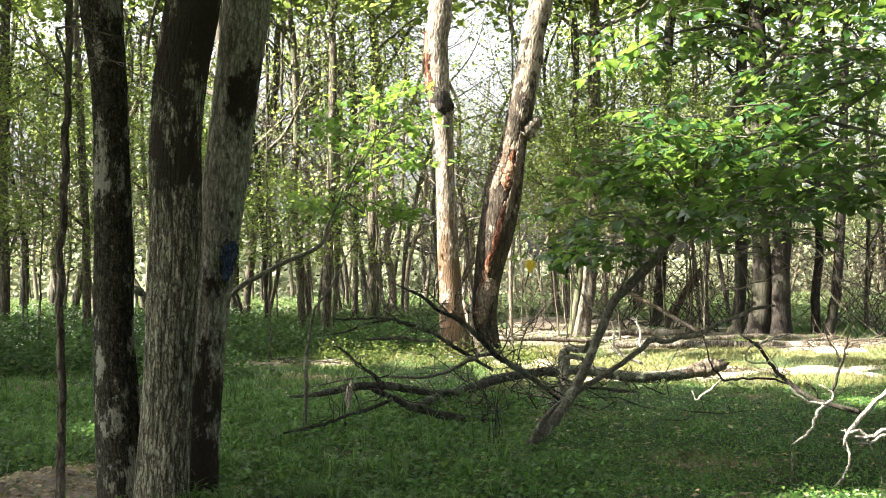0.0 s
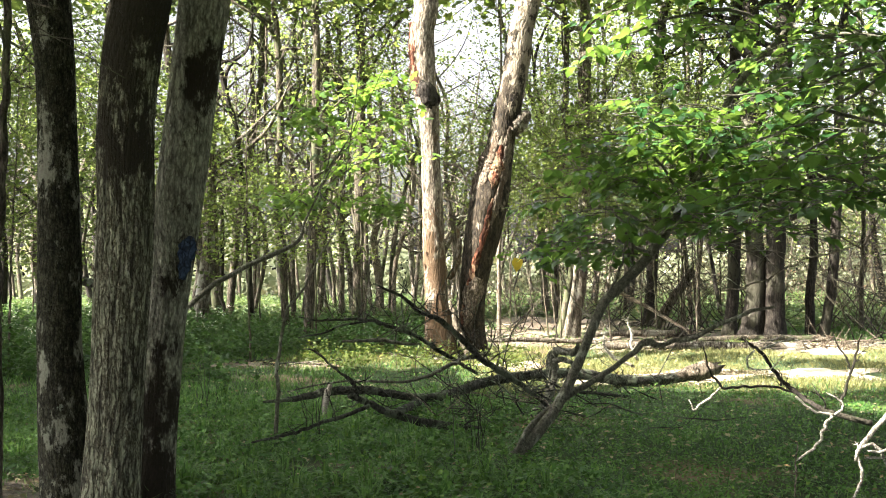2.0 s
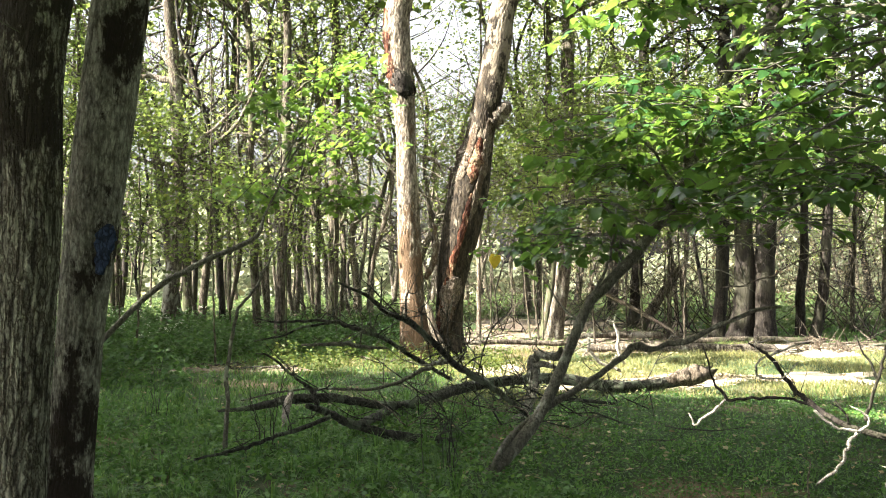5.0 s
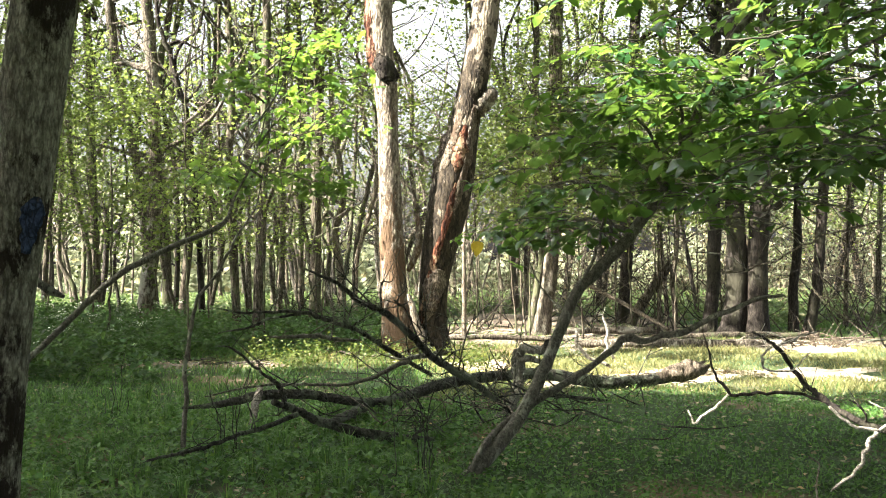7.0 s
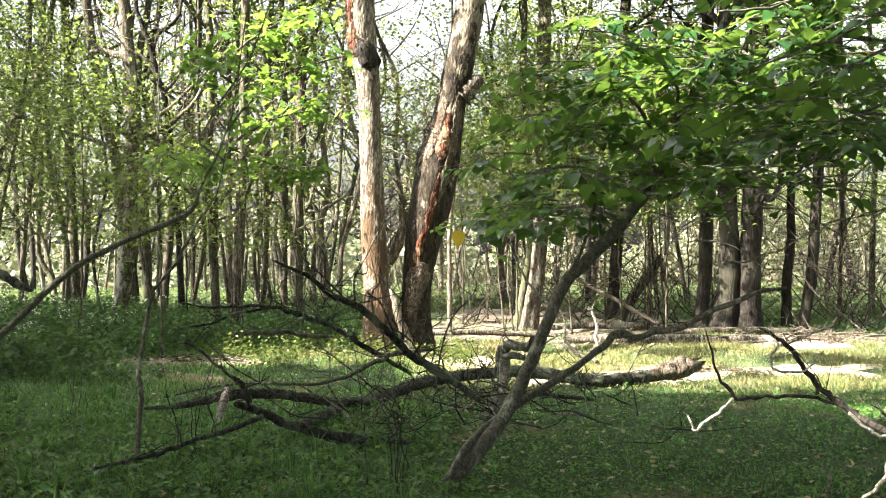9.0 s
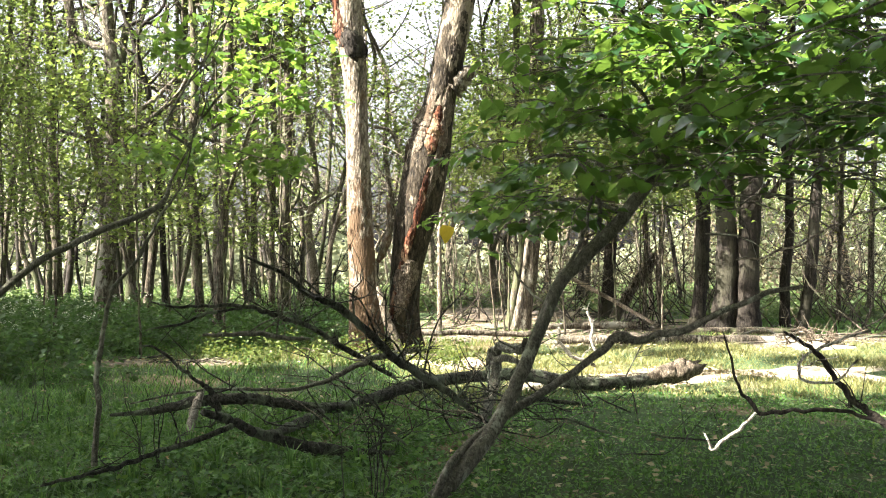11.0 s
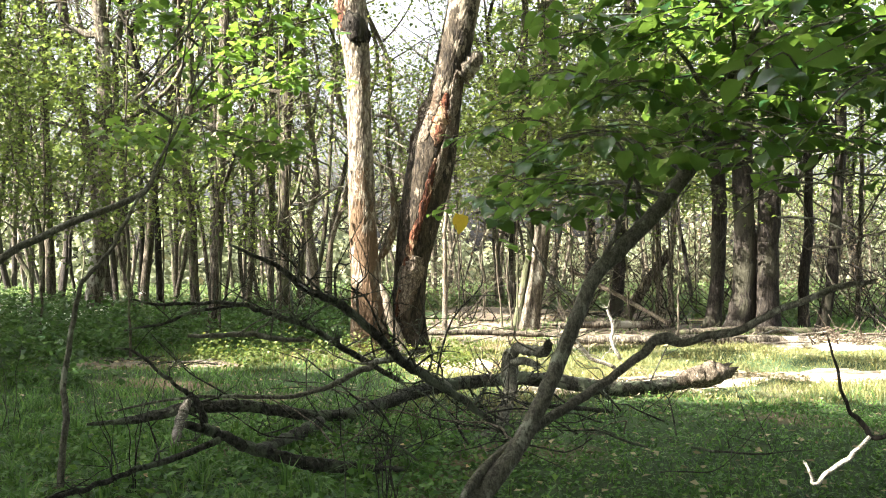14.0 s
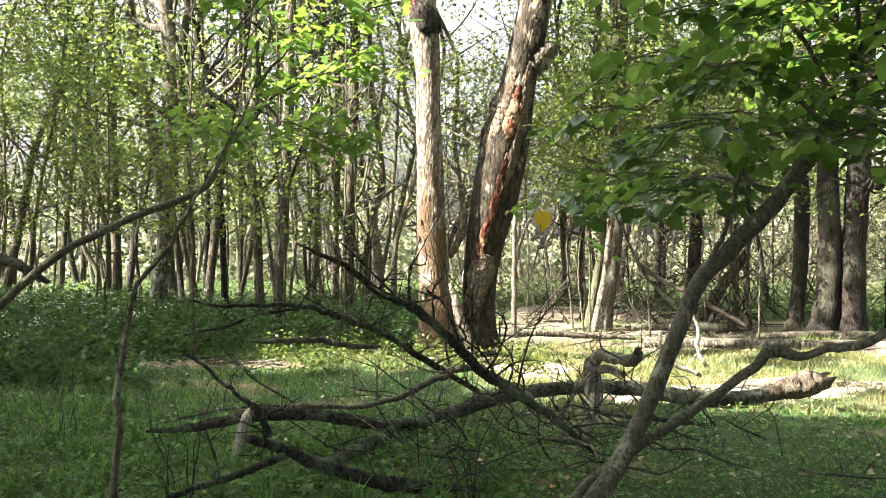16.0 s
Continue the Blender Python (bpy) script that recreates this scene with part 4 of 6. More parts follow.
stick("fallen_log", [(4.46, 27.00, 0.15, 0.132), (4.73, 27.00, 0.63, 0.125), (5.07, 27.00, 1.09, 0.119), (5.36, 27.00, 1.49, 0.099)], BARK_DARK, "broken dark trunk leaning at a tree", "log", 24, 12, 120, 0.2)
stick("fallen_log", [(4.51, 23.00, 0.07, 0.067), (5.43, 23.00, 0.09, 0.078), (6.46, 23.00, 0.09, 0.078), (7.49, 23.00, 0.04, 0.056)], BARK_DARK, "dark log lying before the stout trees", "log", 30, 12, 131, twigs=4, twig_len=0.5)
stick("fallen_log", [(-0.23, 22.50, 0.13, 0.038), (0.64, 22.50, 0.14, 0.049), (1.52, 22.50, 0.11, 0.049), (2.23, 22.50, 0.06, 0.033)], BARK_GREY, "slim weathered pole lying in litter", "log", 30, 10, 132, twigs=4, twig_len=0.4)
# limb at the edge of the clearing, close to the way
stick("fallen_limb", [(1.46, 6.00, 0.61, 0.019), (1.18, 6.10, 0.69, 0.017), (1.10, 6.30, 0.76, 0.015), (1.05, 6.45, 0.83, 0.014), (0.99, 6.50, 0.92, 0.013), (0.92, 6.55, 1.03, 0.012), (0.85, 6.60, 1.09, 0.008)], BARK_SHADE_BLACK, "bare dead limb with crooked twigs held off the ground", "branch", 50, 10, 121, twigs=4, twig_len=0.35)
stick("fallen_limb", [(1.13, 6.25, 0.75, 0.009), (0.98, 6.40, 0.80, 0.008), (0.77, 6.40, 0.81, 0.008), (0.61, 6.40, 0.81, 0.008), (0.54, 6.40, 0.92, 0.006), (0.49, 6.40, 1.08, 0.004)], BARK_SHADE_BLACK, "thin dead limb bent at its joint", "branch", 40, 8, 122)
stick("dead_twig", [(0.59, 6.35, 0.81, 0.006), (0.51, 6.35, 0.74, 0.008), (0.42, 6.35, 0.66, 0.006), (0.40, 6.35, 0.69, 0.004)], WOOD_SUNLIT, "bleached twig hanging from a dead limb", "branch", 20, 7, 123)
stick("dead_twig", [(0.84, 6.40, 1.05, 0.006), (0.78, 6.40, 0.99, 0.006), (0.81, 6.40, 0.93, 0.006), (0.95, 6.40, 0.93, 0.005), (1.01, 6.40, 0.99, 0.004)], WOOD_SUNLIT, "crooked bleached twig on a dead limb", "branch", 24, 7, 124, twigs=2, twig_len=0.2)
stick("dead_twig", [(0.96, 5.95, 0.79, 0.007), (1.03, 5.95, 0.73, 0.008), (1.09, 5.95, 0.69, 0.008), (1.19, 5.95, 0.67, 0.010), (1.24, 5.95, 0.70, 0.008), (1.25, 5.95, 0.75, 0.007), (1.20, 5.95, 0.79, 0.005)], WOOD_SUNLIT, "crooked bleached twig under a dead limb", "branch", 36, 8, 125)
stick("dead_twig", [(1.18, 5.93, 0.67, 0.010), (1.13, 5.93, 0.60, 0.010), (1.09, 5.93, 0.50, 0.008), (0.99, 5.93, 0.42, 0.007)], WOOD_SUNLIT, "thin bleached twig of a dead limb", "branch", 30, 8, 126)
stick("dead_twig", [(1.75, 5.60, 0.91, 0.011), (1.56, 5.60, 0.84, 0.013), (1.43, 5.60, 0.75, 0.015), (1.30, 5.60, 0.62, 0.015), (1.23, 5.60, 0.53, 0.013), (1.20, 5.60, 0.47, 0.009)], WOOD_SUNLIT, "white forked twig of a dead limb", "branch", 30, 8, 127, twigs=2, twig_len=0.2)
stick("dead_twig", [(1.23, 5.58, 0.53, 0.009), (1.29, 5.58, 0.54, 0.011), (1.34, 5.58, 0.51, 0.011), (1.36, 5.58, 0.45, 0.007)], WOOD_SUNLIT, "short bleached fork of a dead limb", "branch", 20, 7, 140)
stick("dead_twig", [(1.25, 5.55, 0.51, 0.007), (1.35, 5.55, 0.51, 0.011), (1.46, 5.55, 0.56, 0.013), (1.64, 5.55, 0.63, 0.013)], WOOD_SUNLIT, "bleached side twig of a dead limb", "branch", 24, 7, 141)
stick("dead_twig", [(1.26, 5.62, 0.46, 0.007), (1.39, 5.62, 0.47, 0.009), (1.52, 5.62, 0.52, 0.011), (1.69, 5.62, 0.60, 0.011)], WOOD_SUNLIT, "bleached lower side twig of a dead limb", "branch", 24, 7, 142)
stick("dead_twig", [(1.21, 5.60, 0.47, 0.009), (1.23, 5.60, 0.38, 0.009), (1.22, 5.60, 0.29, 0.009), (1.16, 5.60, 0.21, 0.007)], WOOD_SUNLIT, "thin bleached twig pointing to the grass", "branch", 24, 7, 143)
stick("dead_twig", [(1.30, 6.10, 0.71, 0.012), (1.32, 6.10, 0.79, 0.010), (1.37, 6.10, 0.94, 0.009), (1.41, 6.10, 1.05, 0.007), (1.43, 6.10, 1.14, 0.005)], BARK_SHADE_BLACK, "thin dark twig standing up from a dead limb", "branch", 24, 7, 144, twigs=3, twig_len=0.25)
stick("dead_twig", [(1.37, 6.10, 0.94, 0.007), (1.34, 6.10, 1.01, 0.007), (1.27, 6.10, 1.14, 0.005)], BARK_SHADE_BLACK, "thin dark side twig on a dead limb", "branch", 16, 6, 145)
stick("dead_twig", [(0.92, 6.55, 1.04, 0.007), (1.01, 6.55, 1.08, 0.007), (1.11, 6.55, 1.11, 0.006)], WOOD_SUNLIT, "short pale twig on a dead limb", "branch", 14, 6, 146)
stick("dry_stalk", [(1.36, 7.20, -0.10, 0.008), (1.37, 7.20, 0.06, 0.008), (1.39, 7.20, 0.28, 0.006), (1.35, 7.20, 0.32, 0.004)], BARK_PALE, "pale dry upright stalk in the grass", "stalk", 16, 6, 147)


stick("dead_branch", [(-7.65, 19.00, 1.50, 0.082), (-7.12, 19.00, 1.34, 0.082), (-6.86, 19.00, 1.18, 0.073), (-6.67, 19.00, 1.09, 0.036)], WOOD_DEAD, "dark broken branch among the undergrowth", "branch", 20, 10, 130)


def tangle():
    g = np.random.default_rng(91)
    o = thing("dead_bush", (-0.2, 11.0, 0), "tangle of thin dark dead twigs round the fallen trunk", "brush")
    for k in range(70):
        x, y = g.normal(-0.35, 0.7), g.normal(11.0, 0.5)
        a = g.uniform(0, 6.28)
        L = g.uniform(0.3, 1.0)
        p = np.array([x, y, g.uniform(0.0, 0.3)])
        d = np.array([math.cos(a) * 0.9, math.sin(a) * 0.5, g.uniform(0.0, 0.7)]) * L
        m = p + d * 0.5 + g.normal(0, 0.09, 3)
        r = g.uniform(0.004, 0.010)
        tb = [tube([(*p, r), (*m, r * 0.8), (*(p + d), 0.002)], 12, 6, seed=k, kink=0.012)]
        for q in range(3):
            b = p + d * g.uniform(0.3, 0.9)
            tb.append(tube([(*b, r * 0.5), (*(b + g.normal(0, 0.16, 3) + (0, 0, 0.06)), 0.0015)], 5, 4, seed=q))
        V, F = join(tb)
        under(o, "twig", quick_mesh("twig", V, F, WOOD_DEAD if k % 6 else BARK_PALE))


tangle()


def shoots(cx, cy, n, h, seed, label):
    """A clump of thin upright shoots."""
    g = np.random.default_rng(seed)
    o = thing("shoots", (cx, cy, 0), label, "shoots")
    for k in range(n):
        x, y = cx + g.normal(0, 0.10), cy + g.normal(0, 0.12)
        t = g.normal(0, 0.12, 2)
        H = h * g.uniform(0.5, 1.2)
        V, Q, T = tube([(x, y, -0.02, 0.004), (x + t[0] * 0.2, y + t[1] * 0.5, H * 0.5, 0.0035), (x + t[0] * 1.4, y + t[1], H, 0.0015)], 12, 5, seed=k, kink=0.018)
        under(o, "shoot", quick_mesh("shoot", V, [Q, T], WOOD_DEAD))


shoots(-0.95, 8.5, 9, 0.75, 1, "clump of thin dark upright shoots")
shoots(-2.5, 9.4, 5, 0.8, 2, "few thin upright shoots in grass")
shoots(-4.0, 12.0, 5, 0.7, 3, "few thin upright shoots in grass")
shoots(1.9, 6.6, 3, 0.45, 4, "few thin pale shoots in grass")


def brush_pile(cx, cy, n, spread, seed):
    g = np.random.default_rng(seed)
    o = thing("brush_pile", (cx, cy, 0), "pile of bleached bare twigs lying in the sun", "brush pile")
    for k in range(n):
        x, y = cx + g.normal(0, spread), cy + g.normal(0, spread * 0.5)
        a, L = g.uniform(0, 6.28), g.uniform(0.25, 0.65)
        d = np.array([math.cos(a), math.sin(a) * 0.5, g.uniform(0.1, 0.8)]) * L
        p = np.array([x, y, 0.03])
        V, F = join([tube([(*p, 0.013), (*(p + d * 0.5 + g.normal(0, 0.06, 3)), 0.010), (*(p + d), 0.004)], 8, 5, seed=k),
                     tube([(*(p + d * 0.5), 0.012), (*(p + d * 0.5 + g.normal(0, 0.25, 3) + (0, 0, 0.15)), 0.003)], 5, 4, seed=k)])
        under(o, "twig", quick_mesh("twig", V, F, WOOD_BLEACHED))


brush_pile(6.5, 20.2, 26, 0.32, 1)
brush_pile(-2.6, 21.5, 12, 0.6, 2)


def debris(cx, cy, rx, ry, n, seed, big=1.0):
    g = np.random.default_rng(seed)
    o = thing("brush_pile", (cx, cy, 0), "scattered broken sticks lying in dry leaf litter", "brush pile")
    for k in range(n):
        a, q = g.uniform(0, 6.28), math.sqrt(g.random())
        x, y = cx + rx * q * math.cos(a), cy + ry * q * math.sin(a)
        b, L, r = g.normal(0, 1.0), g.uniform(0.3, 1.6) * big, g.uniform(0.008, 0.03) * big
        z = float(height(x, y)) + 0.03 + r
        d = np.array([math.cos(b), math.sin(b), g.uniform(-0.02, 0.12)]) * L
        V, Q, T = tube([(x, y, z, r), (x + d[0] / 2, y + d[1] / 2, z + abs(d[2]) * 0.4 + 0.02, r * 0.9), (x + d[0], y + d[1], z + max(0, d[2]), r * 0.5)], 10, 6, seed=k, kink=0.02)
        under(o, "stick", quick_mesh("stick", V, [Q, T], (BARK_GREY, BARK_PALE if big > 0.8 else BARK_DARK, WOOD_DEAD)[k % 3]))


debris(2.7, 24.2, 3.6, 2.4, 90, 5, 0.6)
debris(3.2, 30.0, 3.0, 4.5, 70, 12, 0.8)
debris(7.0, 21.3, 2.6, 0.7, 30, 6)
debris(-4.5, 18.2, 1.2, 0.4, 40, 7, 0.45)
debris(2.0, 14.9, 0.7, 0.3, 26, 9, 0.4)
debris(-1.0, 19.0, 0.9, 0.5, 14, 8)


def maple_leaf(size):
    """Five pointed lobes round a stalk."""
    a = np.radians([-150, -105, -60, -38, -22, 0, 22, 38, 60, 105, 150]) + math.pi / 2
    r = np.array([0.30, 0.42, 0.62, 0.40, 0.86, 1.0, 0.86, 0.40, 0.62, 0.42, 0.30])
    r = np.where(np.arange(11) % 2 == 0, r, r * np.array([1, 0.55, 1, 0.8, 1, 1, 1, 0.8, 1, 0.55, 1]))
    V = np.vstack([[(0, 0, 0)], np.column_stack([np.cos(a) * r, np.sin(a) * r, -0.18 * r * r])]) * size * 0.62
    return V, np.array([(0, k + 1, k + 2) for k in range(10)] + [(0, 11, 1)])


def maple_sapling():
    t = thing("maple_sapling", (-5.3, 10.6, 0), "slender leaning maple sapling with light green leaves", "tree", "saplings")
    trunk = [(-5.3, 10.6, -0.03, 0.042)] + [(-4.72, 10.80, 0.41, 0.028), (-4.56, 11.00, 0.65, 0.029), (-4.29, 11.20, 0.95, 0.029), (-3.86, 11.40, 1.40, 0.030), (-3.39, 11.70, 1.70, 0.028), (-2.93, 12.00, 1.94, 0.026), (-2.82, 12.20, 2.24, 0.015), (-2.68, 12.40, 2.60, 0.011), (-2.57, 12.50, 2.97, 0.008), (-2.48, 12.60, 3.40, 0.007), (-2.45, 12.70, 3.84, 0.006)]
    V, Q, T = tube(trunk, 70, 10, 0.03, 0.0, seed=116, kink=0.01)
    under(t, "trunk", quick_mesh("trunk", V, [Q, T], BARK_LEAN))
    limbs = [
        [(-2.70, 12.60, 2.49, 0.014), (-2.50, 12.90, 2.81, 0.012), (-2.13, 13.30, 3.07, 0.009), (-1.60, 13.60, 3.21, 0.006)],
        [(-2.62, 12.60, 2.83, 0.014), (-2.38, 12.90, 3.22, 0.012), (-1.94, 13.20, 3.57, 0.009), (-1.34, 13.50, 3.79, 0.006)],
        [(-2.56, 12.60, 3.29, 0.012), (-2.75, 12.30, 3.46, 0.008), (-2.94, 12.10, 3.54, 0.006)],
        [(-2.52, 12.60, 3.64, 0.012), (-2.25, 12.80, 3.91, 0.009), (-1.74, 13.00, 4.14, 0.006)],
        [(-2.75, 12.60, 2.37, 0.012), (-2.97, 12.90, 2.51, 0.009), (-3.32, 13.20, 2.60, 0.006)],
        [(-2.66, 12.60, 2.66, 0.012), (-2.21, 12.40, 2.47, 0.009), (-1.81, 12.20, 2.39, 0.006)],
    ]
    g = np.random.default_rng(91)
    leaves = []
    for k, pts in enumerate(limbs):
        V, Q, T = tube(pts, 20, 6, 0.04, 0.0, seed=117 + k, kink=0.015)
        under(t, "limb", quick_mesh("limb", V, [Q, T], BARK_DARK))
        c = spline(pts, 40)
        for q in range(26):
            u = c[g.integers(8, 40), :3] + g.normal(0, 1, 3) * (0.17, 0.25, 0.07)
            for i in range(6):
                leaves.append((u + g.normal(0, 1, 3) * (0.10, 0.12, 0.035), g.uniform(0, 6.28), g.normal(-0.35, 0.3), g.normal(0, 0.3), g.uniform(0.7, 1.25)))
    v, f = maple_leaf(0.16)
    me = quick_mesh("leaf", v, f, LEAF_MAPLE)
    base = Vector(t.location)
    for b, yaw, pitch, roll, s in leaves[::4]:
        lf = part("leaf", me, t)
        lf.matrix_basis = Matrix.LocRotScale(Vector(b) - base, Euler((pitch, roll, yaw)), (s, s, s))
    V, F, o = [], [], 0
    for i, (b, yaw, pitch, roll, s) in enumerate(leaves):
        if i % 4:
            V.append(v @ (np.array(Euler((pitch, roll, yaw)).to_matrix()) * s).T + b), F.append(f + o)
            o += len(v)
    under(t, "foliage", quick_mesh("foliage", np.vstack(V), np.vstack(F), LEAF_MAPLE_MANY), "light green lobed leaves")["kind"] = "stuff"


maple_sapling()


# ---- trees of the wood ----
def wood_tree(pts, mat, label, seed, crown=(5, 12), leaf_n=2200, leaf_size=0.13, limbs=9, spread=2.2, first=3.0, leafmat=None, sides=14, group="trees of the wood", trim=1.0, flare=0.13, limb_parts=True, shade_roof=0):
    """A tree with trunk, limbs and a crown of many leaves in clumps, its crown between the two heights."""
    g = np.random.default_rng(seed)
    pts = [tuple(p) for p in pts]
    p0 = pts[0]
    if len(label.split()) < 5:
        label += " with sparse leaves"
    t = thing("tree", (p0[0], p0[1], height(p0[0], p0[1])), label, "tree", group)
    last, prev = np.array(pts[-1]), np.array(pts[-2])
    if last[2] < crown[1] - 1:
        d = (last - prev)[:3] / np.linalg.norm((last - prev)[:3])
        d = d * 0.4 + np.array([0, 0, 0.7])
        e = last[:3] + d / d[2] * (crown[1] - 1 - last[2])
        m = (last[:3] + e) / 2 + g.normal(0, 0.15, 3)
        pts += [(*m, last[3] * 0.75), (*e, last[3] * 0.3)]
    V, Q, T = tube(pts, 60, sides, 0.03, p0[3] * 0.06, seed=seed, flare=flare, kink=0.015)
    under(t, "trunk", quick_mesh("trunk", V, [Q, T], mat))
    c = spline(pts, 80)
    tubes, clumps = [], []
    ok = np.where((c[:, 2] > first) & (c[:, 2] < crown[1]))[0]
    for k in range(limbs):
        if len(ok) == 0:
            break
        u = c[g.choice(ok)]
        a = g.uniform(0, 6.28)
        L = spread * g.uniform(0.5, 1.2)
        d = np.array([math.cos(a), math.sin(a), g.uniform(0.2, 0.9)])
        q1 = u[:3] + d * L * 0.5 + g.normal(0, 0.12, 3)
        q2 = u[:3] + d * L + g.normal(0, 0.25, 3) + (0, 0, 0.1 * L)
        r = max(u[3] * 0.45, 0.012)
        tubes.append(tube([(*u[:3], r), (*q1, r * 0.65), (*q2, 0.006)], 12, 7, 0.06, seed=seed + k, kink=0.03))
        for f in (0.45, 0.6, 0.75, 0.9, 1.0):
            b = u[:3] + (q2 - u[:3]) * f
            e = b + g.normal(0, 0.45, 3)
            tubes.append(tube([(*b, r * 0.35), (*e, 0.003)], 5, 4, 0.05, seed=k))
            clumps.append(e)
    if limb_parts:
        for tb in tubes[::6]:
            under(t, "limb", quick_mesh("limb", tb[0], [tb[1], tb[2]], mat))
        tubes = [tb for i, tb in enumerate(tubes) if i % 6]
    if tubes:
        V, F = join(tubes)
        under(t, "branchwork", quick_mesh("branchwork", V, F, mat))["kind"] = "stuff"
    if leaf_n:
        nc = max(6, leaf_n // 45)
        z = g.uniform(crown[0], crown[1], nc)
        ax = np.array([np.interp(z, c[:, 2], c[:, i]) for i in range(2)]).T
        rad = spread * np.sqrt(g.random(nc)) * 1.1
        a = g.uniform(0, 6.28, nc)
        extra = np.column_stack([ax + np.column_stack([np.cos(a), np.sin(a)]) * rad[:, None], z])
        cc = np.vstack([np.array(clumps).reshape(-1, 3), extra])
        cc = cc[(cc[:, 2] > crown[0] - 0.5)]
        who = g.integers(0, len(cc), leaf_n)
        pos = cc[who] + g.normal(0, 1, (leaf_n, 3)) * (0.33, 0.33, 0.12)
        V, F = leaf_cloud(pos, leaf_size, g, 0.45, 0.2, trim)
        # extra leaf layer set above the view to shade the wood below
        if shade_roof:
            h = crown[1]
            rc = np.column_stack([c[-1, 0] + g.normal(0, 1.7, 40), c[-1, 1] + g.normal(0, 1.7, 40), max(8.5, 0.27 * p0[1] + 1.5) + g.uniform(0, 4, 40)])
            rp = rc[g.integers(0, 40, shade_roof)] + g.normal(0, 0.45, (shade_roof, 3))
            V2, F2 = leaf_cloud(rp, 0.34, g, 0.5, 0.2, trim)
            V, F = np.vstack([V, V2]), np.vstack([F, F2 + len(V)])
        if len(F):
            under(t, "crown", quick_mesh("crown", V, F, leafmat or LEAF_CANOPY), "sparse green leaves")
    return t


